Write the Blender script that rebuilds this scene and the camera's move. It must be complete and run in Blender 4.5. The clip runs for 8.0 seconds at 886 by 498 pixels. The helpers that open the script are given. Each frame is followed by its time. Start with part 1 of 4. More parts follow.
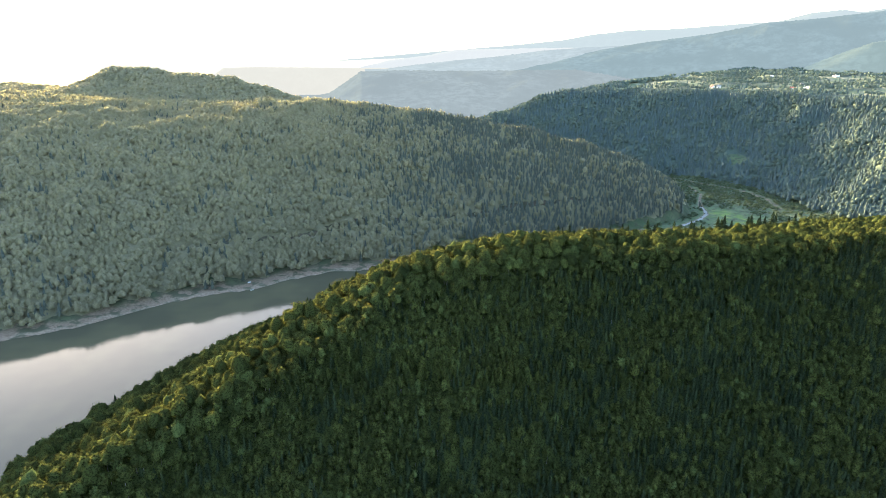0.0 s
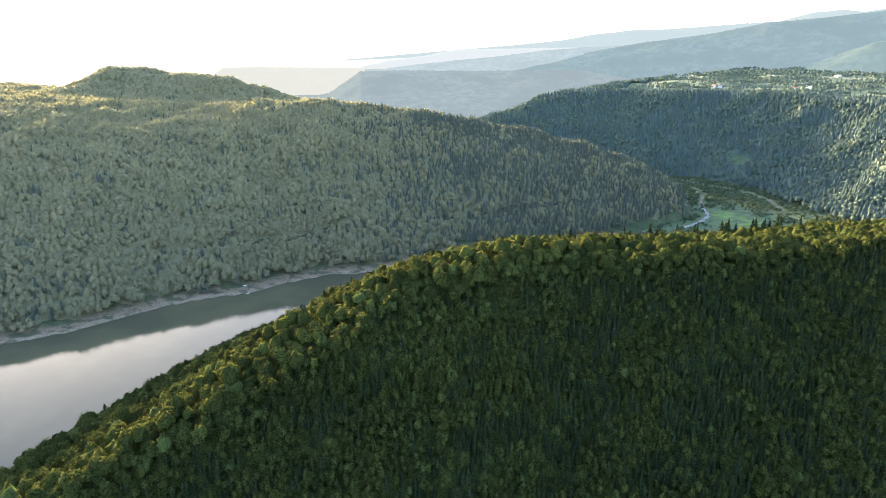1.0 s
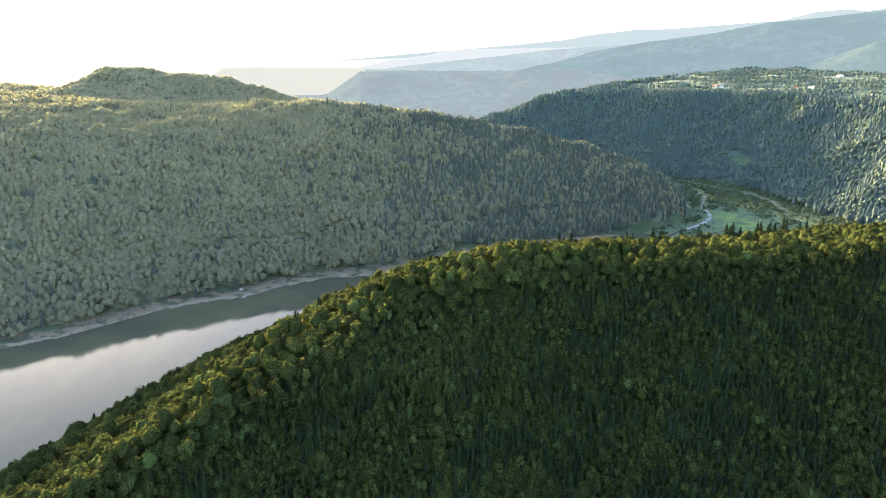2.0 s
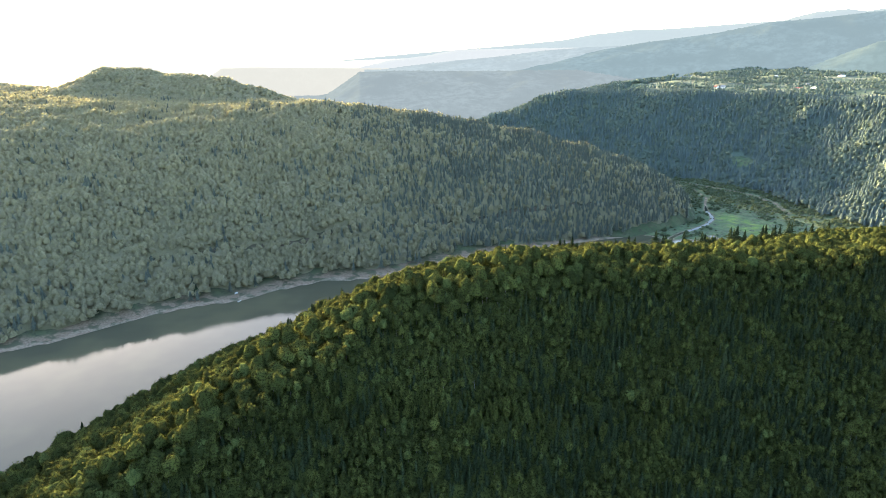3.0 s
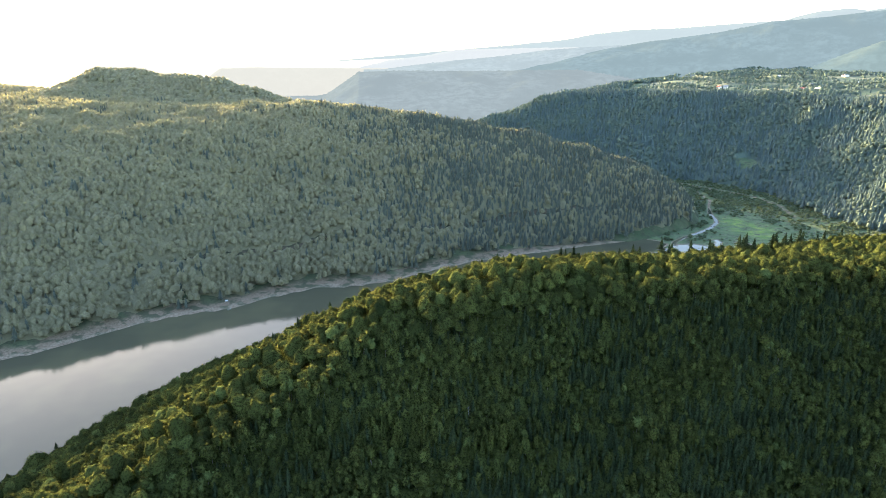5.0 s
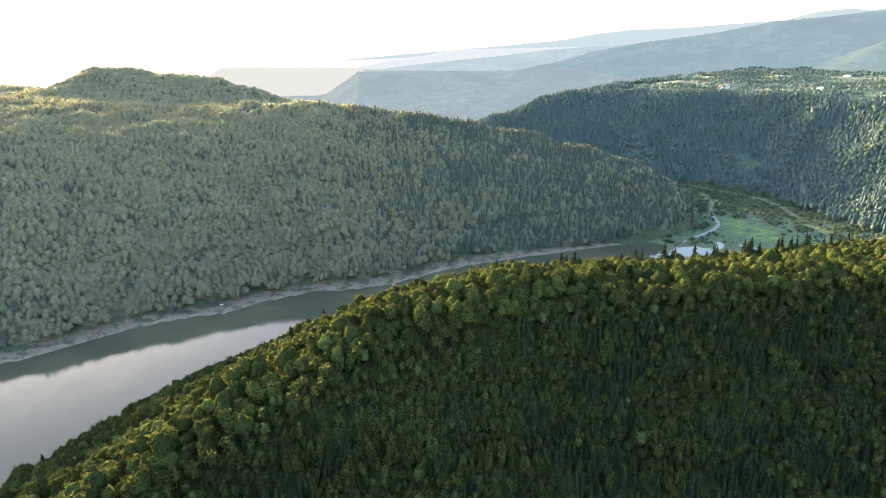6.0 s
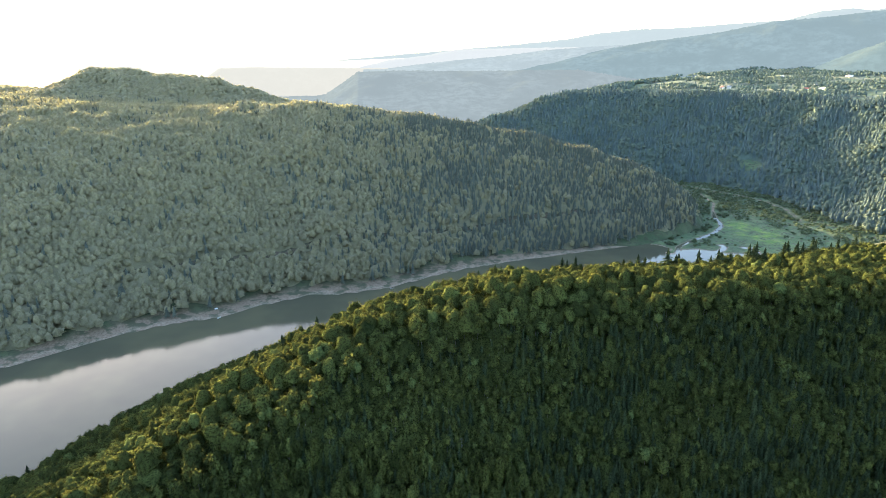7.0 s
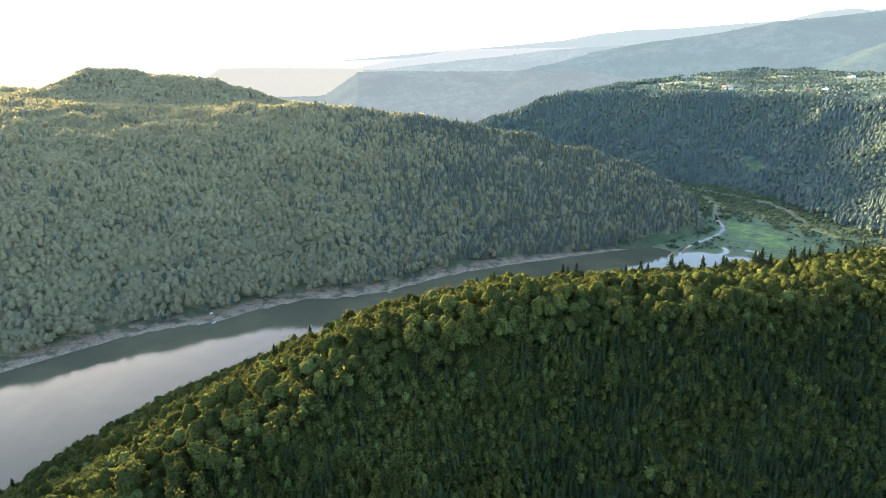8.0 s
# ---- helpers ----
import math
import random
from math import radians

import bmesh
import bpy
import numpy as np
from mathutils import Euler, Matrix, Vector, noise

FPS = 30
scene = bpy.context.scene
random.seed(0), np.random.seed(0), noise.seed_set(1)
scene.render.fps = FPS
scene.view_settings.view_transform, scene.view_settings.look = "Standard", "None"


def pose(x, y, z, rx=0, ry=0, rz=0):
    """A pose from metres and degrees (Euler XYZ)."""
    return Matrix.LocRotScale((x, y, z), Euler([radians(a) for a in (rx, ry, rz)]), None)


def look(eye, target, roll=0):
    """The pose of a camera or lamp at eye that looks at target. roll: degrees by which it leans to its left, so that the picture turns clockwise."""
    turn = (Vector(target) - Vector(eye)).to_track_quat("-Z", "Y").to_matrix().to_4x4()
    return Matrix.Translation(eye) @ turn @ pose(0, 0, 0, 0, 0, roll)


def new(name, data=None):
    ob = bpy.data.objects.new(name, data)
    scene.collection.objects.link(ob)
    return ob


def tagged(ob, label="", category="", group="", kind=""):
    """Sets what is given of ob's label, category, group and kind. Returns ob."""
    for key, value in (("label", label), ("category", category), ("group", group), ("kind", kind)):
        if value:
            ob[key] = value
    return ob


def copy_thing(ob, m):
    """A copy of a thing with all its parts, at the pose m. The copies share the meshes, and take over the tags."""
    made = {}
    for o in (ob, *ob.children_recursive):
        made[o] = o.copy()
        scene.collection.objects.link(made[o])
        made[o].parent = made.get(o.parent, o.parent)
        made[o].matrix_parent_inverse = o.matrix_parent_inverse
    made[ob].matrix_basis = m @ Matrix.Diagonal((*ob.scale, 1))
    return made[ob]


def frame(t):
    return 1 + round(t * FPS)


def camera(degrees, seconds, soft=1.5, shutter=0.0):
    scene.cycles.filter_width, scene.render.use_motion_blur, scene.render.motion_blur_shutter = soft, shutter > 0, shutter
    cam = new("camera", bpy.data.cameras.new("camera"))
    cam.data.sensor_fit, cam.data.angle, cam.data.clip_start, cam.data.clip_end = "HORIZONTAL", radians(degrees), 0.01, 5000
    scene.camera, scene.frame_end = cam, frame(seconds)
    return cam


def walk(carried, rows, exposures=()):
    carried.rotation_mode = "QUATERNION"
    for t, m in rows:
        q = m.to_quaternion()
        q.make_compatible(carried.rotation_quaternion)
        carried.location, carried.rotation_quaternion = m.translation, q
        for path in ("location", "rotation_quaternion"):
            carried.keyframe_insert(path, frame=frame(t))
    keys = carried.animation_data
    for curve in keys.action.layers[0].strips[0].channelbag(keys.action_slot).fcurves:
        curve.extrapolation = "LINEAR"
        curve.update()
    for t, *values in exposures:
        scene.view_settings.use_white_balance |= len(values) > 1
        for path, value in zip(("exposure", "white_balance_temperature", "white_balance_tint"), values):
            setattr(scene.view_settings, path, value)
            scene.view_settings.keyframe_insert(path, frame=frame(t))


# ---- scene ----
cam = camera(72.0, 8.0, soft=0.6)
METRES, EYE, TILT, LEAN, TURN = 95.0, 257.0, -17.6, 0.0, 0.0
ROWS = [
    (0.0, 0.0000, 0.0000, 0.0000, 0.000, 0.000, -0.000),
    (0.5, 0.0095, 0.0561, 0.0177, 0.015, -0.008, 0.000),
    (1.0, 0.0194, 0.1121, 0.0354, 0.023, -0.008, 0.010),
    (1.5, 0.0288, 0.1680, 0.0529, 0.046, -0.008, 0.030),
    (3.0, 0.0587, 0.3368, 0.1053, 0.099, 0.015, 0.040),
    (3.5, 0.0689, 0.3933, 0.1233, 0.091, 0.015, 0.040),
    (4.0, 0.0786, 0.4499, 0.1407, 0.137, 0.015, 0.040),
    (4.5, 0.0894, 0.5068, 0.1588, 0.144, 0.008, 0.050),
    (6.0, 0.1198, 0.6779, 0.2143, 0.182, -0.015, 0.030),
    (6.5, 0.1301, 0.7341, 0.2324, 0.205, -0.008, 0.010),
    (7.0, 0.1406, 0.7910, 0.2505, 0.220, -0.015, 0.010),
    (7.5, 0.1512, 0.8473, 0.2690, 0.243, -0.008, 0.020),
    (8.0, 0.1619, 0.9010, 0.2867, 0.281, 0.015, 0.000),
]
walk(cam, [(t, pose(0, 0, EYE, TILT, LEAN, TURN) @ pose(METRES * x, METRES * y, METRES * z, 90 + pitch, roll, yaw)) for t, x, y, z, yaw, pitch, roll in ROWS],
     exposures=[(0.0, 3.35, 6100, 16), (8.0, 3.35, 6100, 16)])

# ---- world and sun ----
SUN_ELEVATION, SUN_TURN = 6.7, -34.5   # degrees above the horizon; degrees clockwise from straight ahead (+y)
world = bpy.data.worlds.new("sky")
scene.world = world
world.use_nodes = True
wn = world.node_tree.nodes
sky = wn.new("ShaderNodeTexSky")
sky.sky_type = "NISHITA"
sky.sun_disc = False
sky.sun_elevation, sky.sun_rotation = radians(SUN_ELEVATION), radians(SUN_TURN)
sky.air_density, sky.dust_density, sky.ozone_density, sky.altitude = 0.9, 1.7, 1.1, 400
wn["Background"].inputs["Strength"].default_value = 0.15
world.node_tree.links.new(sky.outputs[0], wn["Background"].inputs["Color"])

sun = new("sun", bpy.data.lights.new("sun", "SUN"))
sun.data.energy, sun.data.angle, sun.data.color = 4.6, radians(3.0), (1.0, 0.79, 0.38)
el, az = radians(SUN_ELEVATION), radians(SUN_TURN)
SUN_DIR = Vector((math.sin(az) * math.cos(el), math.cos(az) * math.cos(el), math.sin(el)))
sun.matrix_world = look((0, 0, 900), Vector((0, 0, 900)) - SUN_DIR)


# ---- materials ----
def nodes_of(name):
    m = bpy.data.materials.new(name)
    m.use_nodes = True
    t = m.node_tree
    return m, t, t.nodes["Principled BSDF"], t.nodes["Material Output"]


def mix(t, a, b, fac):
    """A colour between a and b (colours or sockets)."""
    n = t.nodes.new("ShaderNodeMix")
    n.data_type = "RGBA"
    for value, socket in ((a, n.inputs[6]), (b, n.inputs[7]), (fac, n.inputs[0])):
        if isinstance(value, bpy.types.NodeSocket):
            t.links.new(value, socket)
        elif isinstance(value, tuple):
            socket.default_value = (*value, 1)
        else:
            socket.default_value = value
    return n.outputs[2]


def calc(t, op, a, b=0.0, clamp=False):
    n = t.nodes.new("ShaderNodeMath")
    n.operation, n.use_clamp = op, clamp
    for value, socket in ((a, n.inputs[0]), (b, n.inputs[1])):
        if isinstance(value, bpy.types.NodeSocket):
            t.links.new(value, socket)
        else:
            socket.default_value = value
    return n.outputs[0]


def grain(t, scale, detail=3.0, rough=0.55, stretch=None):
    """World-space noise, in features per metre."""
    g = t.nodes.new("ShaderNodeNewGeometry")
    n = t.nodes.new("ShaderNodeTexNoise")
    n.inputs["Scale"].default_value, n.inputs["Detail"].default_value, n.inputs["Roughness"].default_value = scale, detail, rough
    where = g.outputs["Position"]
    if stretch:
        v = t.nodes.new("ShaderNodeVectorMath")
        v.operation = "MULTIPLY"
        v.inputs[1].default_value = stretch
        t.links.new(where, v.inputs[0])
        where = v.outputs[0]
    t.links.new(where, n.inputs["Vector"])
    return n.outputs["Fac"]


def steps(t, value, low, high):
    n = t.nodes.new("ShaderNodeMapRange")
    n.interpolation_type = "SMOOTHSTEP"
    n.inputs["From Min"].default_value, n.inputs["From Max"].default_value = low, high
    t.links.new(value, n.inputs["Value"])
    return n.outputs["Result"]


def attribute(t, name):
    n = t.nodes.new("ShaderNodeAttribute")
    n.attribute_name = name
    return n.outputs["Fac"]


def relief(t, bsdf, height, strength, distance):
    b = t.nodes.new("ShaderNodeBump")
    b.inputs["Strength"].default_value, b.inputs["Distance"].default_value = strength, distance
    t.links.new(height, b.inputs["Height"])
    t.links.new(b.outputs[0], bsdf.inputs["Normal"])


def leaf_material(name, dark, light, autumn, through_light=0.3, sheen=0.0, sheen_tint=(0.8, 0.9, 1.0), gloss=0.22, rough=0.62, bump=0.9, gap_shade=0.4, island=0.22, glow=(0.36, 0.40, 0.05)):
    """Foliage: each tree has its own tone (attribute "tone" and the object's random), each clump a little of its own."""
    m, t, b, out = nodes_of(name)
    info = t.nodes.new("ShaderNodeObjectInfo")
    geo = t.nodes.new("ShaderNodeNewGeometry")
    tone = calc(t, "FRACT", calc(t, "ADD", attribute(t, "tone"), info.outputs["Random"]))
    stand = steps(t, grain(t, 0.012, 3.0), 0.35, 0.68)
    fac = calc(t, "ADD", calc(t, "MULTIPLY", tone, 0.94 - island), calc(t, "MULTIPLY", stand, 0.22))
    fac = calc(t, "ADD", fac, calc(t, "MULTIPLY", geo.outputs["Random Per Island"], island), True)
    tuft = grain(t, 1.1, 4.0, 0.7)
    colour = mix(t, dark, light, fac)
    # shade in the hollows between tufts, painted as darker noise spots
    colour = mix(t, tuple(c * gap_shade for c in dark), colour, steps(t, tuft, 0.36, 0.56))
    colour = mix(t, colour, autumn, calc(t, "MULTIPLY", steps(t, tone, 0.91, 1.0), 0.35))
    t.links.new(colour, b.inputs["Base Color"])
    relief(t, b, tuft, bump, 0.5)
    b.inputs["Roughness"].default_value = rough
    b.inputs["Specular IOR Level"].default_value = gloss
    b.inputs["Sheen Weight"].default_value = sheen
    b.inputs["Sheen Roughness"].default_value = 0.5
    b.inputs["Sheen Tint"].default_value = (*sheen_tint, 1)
    back = t.nodes.new("ShaderNodeBsdfTranslucent")
    t.links.new(mix(t, colour, glow, 0.5), back.inputs["Color"])
    both = t.nodes.new("ShaderNodeMixShader")
    both.inputs[0].default_value = through_light
    t.links.new(b.outputs[0], both.inputs[1])
    t.links.new(back.outputs[0], both.inputs[2])
    t.links.new(both.outputs[0], out.inputs["Surface"])
    return m


def bark_material():
    m, t, b, out = nodes_of("bark")
    g = grain(t, 3.0, 4.0, 0.6, (1, 1, 0.25))
    t.links.new(mix(t, (0.07, 0.055, 0.04), (0.20, 0.17, 0.14), steps(t, g, 0.35, 0.7)), b.inputs["Base Color"])
    b.inputs["Roughness"].default_value = 0.9
    relief(t, b, g, 0.6, 0.05)
    return m


def ground_material():
    """Forest floor, with mud, meadow, dry grass, fields and tracks where the plan has them."""
    m, t, b, out = nodes_of("ground")
    fine, mid, wide = grain(t, 0.5, 5.0, 0.65), grain(t, 0.08, 4.0), grain(t, 0.012, 3.0)
    floor_c = mix(t, (0.035, 0.045, 0.02), (0.06, 0.06, 0.03), steps(t, mid, 0.35, 0.65))
    woods = mix(t, (0.06, 0.082, 0.06), (0.10, 0.122, 0.085), steps(t, grain(t, 0.1, 6.0, 0.7), 0.35, 0.65))
    field = mix(t, (0.13, 0.16, 0.08), (0.27, 0.25, 0.15), steps(t, wide, 0.42, 0.6))
    field = mix(t, field, (0.10, 0.125, 0.07), steps(t, mid, 0.4, 0.7))
    grass = mix(t, (0.072, 0.108, 0.048), (0.120, 0.145, 0.072), steps(t, mid, 0.35, 0.65))
    grass = mix(t, grass, (0.05, 0.055, 0.035), steps(t, grain(t, 0.16, 5.0, 0.7), 0.48, 0.62))
    lush = mix(t, (0.12, 0.20, 0.035), (0.20, 0.26, 0.055), steps(t, mid, 0.4, 0.62))
    mud = mix(t, (0.14, 0.100, 0.064), (0.26, 0.188, 0.128), steps(t, fine, 0.3, 0.75))
    mud = mix(t, mud, (0.075, 0.075, 0.042), steps(t, mid, 0.46, 0.60))
    sep = t.nodes.new("ShaderNodeSeparateXYZ")
    t.links.new(t.nodes.new("ShaderNodeNewGeometry").outputs["Position"], sep.inputs[0])
    tide = calc(t, "ADD", sep.outputs["Z"], calc(t, "MULTIPLY", grain(t, 0.05, 4.0), 4.0))
    silt = calc(t, "MULTIPLY", steps(t, tide, 1.9, 2.3), steps(t, tide, 3.3, 2.7))
    mud = mix(t, mud, (0.32, 0.25, 0.18), calc(t, "MULTIPLY", silt, calc(t, "MULTIPLY", steps(t, fine, 0.25, 0.75), 0.6)))
    c = mix(t, floor_c, woods, attribute(t, "woods"))
    c = mix(t, c, field, attribute(t, "field"))
    c = mix(t, c, grass, attribute(t, "meadow"))
    c = mix(t, c, lush, calc(t, "MULTIPLY", attribute(t, "lush"), steps(t, grain(t, 0.07, 6.0, 0.75), 0.36, 0.62)))
    c = mix(t, c, mud, attribute(t, "mud"))
    t.links.new(c, b.inputs["Base Color"])
    b.inputs["Roughness"].default_value = 0.95
    b.inputs["Specular IOR Level"].default_value = 0.2
    relief(t, b, fine, 0.7, 0.6)
    return m


def water_material(name, colour, ripple=0.08):
    m, t, b, out = nodes_of(name)
    t.links.new(mix(t, colour, (colour[0] * 1.35, colour[1] * 1.3, colour[2] * 1.2), steps(t, grain(t, 0.01, 3.0), 0.4, 0.65)), b.inputs["Base Color"])
    b.inputs["Roughness"].default_value = 0.03
    b.inputs["IOR"].default_value = 1.33
    b.inputs["Specular IOR Level"].default_value = 0.2
    small = grain(t, 0.45, 2.0, 0.5, (0.6, 1.6, 1.0))
    patch = steps(t, grain(t, 0.012, 2.0), 0.35, 0.7)
    relief(t, b, calc(t, "MULTIPLY", small, calc(t, "ADD", calc(t, "MULTIPLY", patch, 0.7), 0.3)), ripple, 0.25)
    return m


def paint_material(name, colour, rough=0.6):
    m, t, b, out = nodes_of(name)
    t.links.new(mix(t, colour, tuple(c * 0.7 for c in colour), steps(t, grain(t, 0.9, 4.0), 0.45, 0.75)), b.inputs["Base Color"])
    b.inputs["Roughness"].default_value = rough
    return m


LEAF = leaf_material("broad_leaves", (0.020, 0.029, 0.011), (0.096, 0.110, 0.030), (0.12, 0.17, 0.06), 0.28, gloss=0.0, rough=0.8, gap_shade=0.45, island=0.25, glow=(0.18, 0.17, 0.045))
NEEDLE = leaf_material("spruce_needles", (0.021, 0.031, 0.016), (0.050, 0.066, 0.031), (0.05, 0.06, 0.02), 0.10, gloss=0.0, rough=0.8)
# hill foliage: haze mixed into paler, warmer colours, helped by sheen
HAZED_HILL_LEAF = leaf_material("hazed_hill_leaves", (0.205, 0.186, 0.112), (0.300, 0.266, 0.150), (0.27, 0.23, 0.13), 0.34, 0.25, (1.0, 0.92, 0.76), 0.0, gap_shade=0.78, island=0.2, bump=0.45, glow=(0.44, 0.40, 0.14))
HAZED_HILL_NEEDLE = leaf_material("hazed_hill_needles", (0.092, 0.106, 0.082), (0.140, 0.152, 0.110), (0.2, 0.18, 0.11), 0.2, 0.1, (1.0, 0.92, 0.76), 0.0, gap_shade=0.68, bump=0.6, glow=(0.28, 0.28, 0.14))
# plateau foliage: paler and bluer than the near trees, aerial haze as colour
HAZED_FAR_LEAF = leaf_material("hazed_far_leaves", (0.088, 0.116, 0.092), (0.128, 0.152, 0.112), (0.13, 0.15, 0.10), 0.03, 0.0, (0.85, 0.95, 1.0), 0.0, gap_shade=0.75, island=0.2, bump=0.6)
HAZED_FAR_NEEDLE = leaf_material("hazed_far_needles", (0.082, 0.112, 0.106), (0.122, 0.154, 0.136), (0.08, 0.10, 0.07), 0.05, 0.0, (0.85, 0.95, 1.0), 0.0, gap_shade=0.75, bump=0.6)
BARK = bark_material()
GROUND = ground_material()
WILLOW = leaf_material("willow_leaves", (0.062, 0.085, 0.050), (0.110, 0.130, 0.074), (0.10, 0.11, 0.05), 0.15, 0.0, gloss=0.0)
DEAD = paint_material("dead_wood", (0.17, 0.16, 0.15), 0.9)
PLASTER = paint_material("plaster", (0.62, 0.60, 0.55), 0.9)
RED_ROOF = paint_material("roof_tiles", (0.36, 0.13, 0.09), 0.8)
WHITE_ROOF = paint_material("sheet_roof", (0.72, 0.73, 0.74), 0.4)
GREY_ROOF = paint_material("slate_roof", (0.25, 0.25, 0.26), 0.7)
WHITE_PAINT = paint_material("white_paint", (0.62, 0.60, 0.55), 0.6)
DARK_GLASS = paint_material("window_glass", (0.03, 0.035, 0.04), 0.08)
WATER = water_material("lake_water", (0.066, 0.064, 0.040), 0.09)
RIFFLE = water_material("riffle_water", (0.17, 0.17, 0.155), 1.0)
RIFFLE.node_tree.nodes["Principled BSDF"].inputs["Roughness"].default_value = 0.45


# ---- the lie of the land (water level is z = 0) ----
def smooth(v, low, high):
    u = np.clip((v - low) / (high - low), 0, 1)
    return u * u * (3 - 2 * u)


def lump(x, y, size, seed):
    """Smooth rolling noise between about -1 and 1, with features of that size."""
    r = np.random.RandomState(seed)
    out = 0 * x
    for k in range(7):
        a, p, f = r.uniform(0, 2 * np.pi), r.uniform(0, 2 * np.pi), (0.6 + 0.25 * k) * 2 * np.pi / size
        out = out + np.sin((np.cos(a) * x + np.sin(a) * y) * f + p + 1.3 * np.sin((np.sin(a) * x - np.cos(a) * y) * f * 0.7 + 2 * p))
    return out / 4.0


def to_line(x, y, line):
    """The distance from a line of points."""
    best = np.full(np.shape(x), 1e9)
    for (ax, ay), (bx, by) in zip(line, line[1:]):
        dx, dy = bx - ax, by - ay
        u = np.clip(((x - ax) * dx + (y - ay) * dy) / (dx * dx + dy * dy), 0, 1)
        best = np.minimum(best, np.hypot(x - ax - u * dx, y - ay - u * dy))
    return best


def within(x, y, ring):
    inside = np.zeros(np.shape(x), bool)
    for (ax, ay), (bx, by) in zip(ring, ring[1:] + ring[:1]):
        if ay != by:
            inside ^= ((ay > y) != (by > y)) & (x < (bx - ax) * (y - ay) / (by - ay) + ax)
    return inside


def lower(a, b, k):
    """The lower of two surfaces, with a rounded join."""
    m = np.minimum(a, b)
    k = np.asarray(k, float)
    return m - k * np.log(np.exp(-np.clip((a - m) / k, 0, 50)) + np.exp(-np.clip((b - m) / k, 0, 50)))


# foot of the far hill: the lake's far shore, round the hill's tip, and up the gorge behind it
FAR_SHORE = [(-1600, 270), (-900, 335), (-560, 440), (-361, 550), (-332, 577), (-299, 611), (-257, 639), (-220, 652), (-187, 682), (-140, 714), (-103, 717), (-48, 738), (-4, 775), (44, 805), (96, 831), (174, 861), (258, 894), (300, 908)]
GORGE_LEFT = [(345, 938), (385, 968), (418, 1005), (436, 1050), (448, 1105), (440, 1220), (290, 1360), (60, 1480), (-160, 1580), (-360, 1760), (-480, 2000), (-560, 2250), (-800, 2700), (-1050, 3200), (-1400, 3900), (-3000, 4400)]
# the meadow's edge at the head of the lake, with its two inlets, and the stream that winds down to it
MEADOW_EDGE = [(240, 930), (300, 912), (318, 903), (326, 886), (311, 868), (321, 863), (333, 874), (344, 884), (364, 886), (378, 879), (385, 872), (394, 867), (416, 867), (418, 853), (443, 856), (475, 835), (520, 780)]
INLETS = [[(373, 867), (383, 874), (396, 882), (405, 897), (404, 905)], [(414, 853), (426, 860), (436, 867), (441, 879), (439, 888), (431, 893)]]
MEADOW = MEADOW_EDGE + [(900, 700), (900, 2200), (-300, 2200), (-300, 930)]
STREAM = [(505, 1230), (500, 1160), (475, 1104), (459, 1058), (455, 1030), (447, 1004), (424, 972), (396, 946), (378, 932), (355, 912), (341, 897), (331, 874), (325, 850)]
# foot of the plateau's side, along the valley and up the gorge
PLATEAU_FOOT = [(9000, 380), (1500, 520), (800, 700), (690, 850), (650, 930), (632, 1010), (622, 1100), (610, 1210), (540, 1310), (350, 1420), (120, 1530), (-40, 1640), (-90, 1770), (130, 2020), (330, 2350), (620, 2700), (1000, 3100), (1500, 5500)]
# foot of the near spur: the lake's near shore
NEAR_SHORE = [(-1500, -300), (-420, 60), (-345, 200), (-285, 290), (-256, 383), (-212, 480), (-150, 550), (-27, 595), (100, 640), (262, 698), (400, 770), (560, 770), (800, 620), (1500, 440), (9000, 300)]
FAR_HILL = FAR_SHORE + GORGE_LEFT + [(-9000, 4400), (-9000, 280)]
PLATEAU = PLATEAU_FOOT + [(9000, 9000)]
NEAR_SPUR = NEAR_SHORE + [(9000, -9000), (-1500, -9000)]


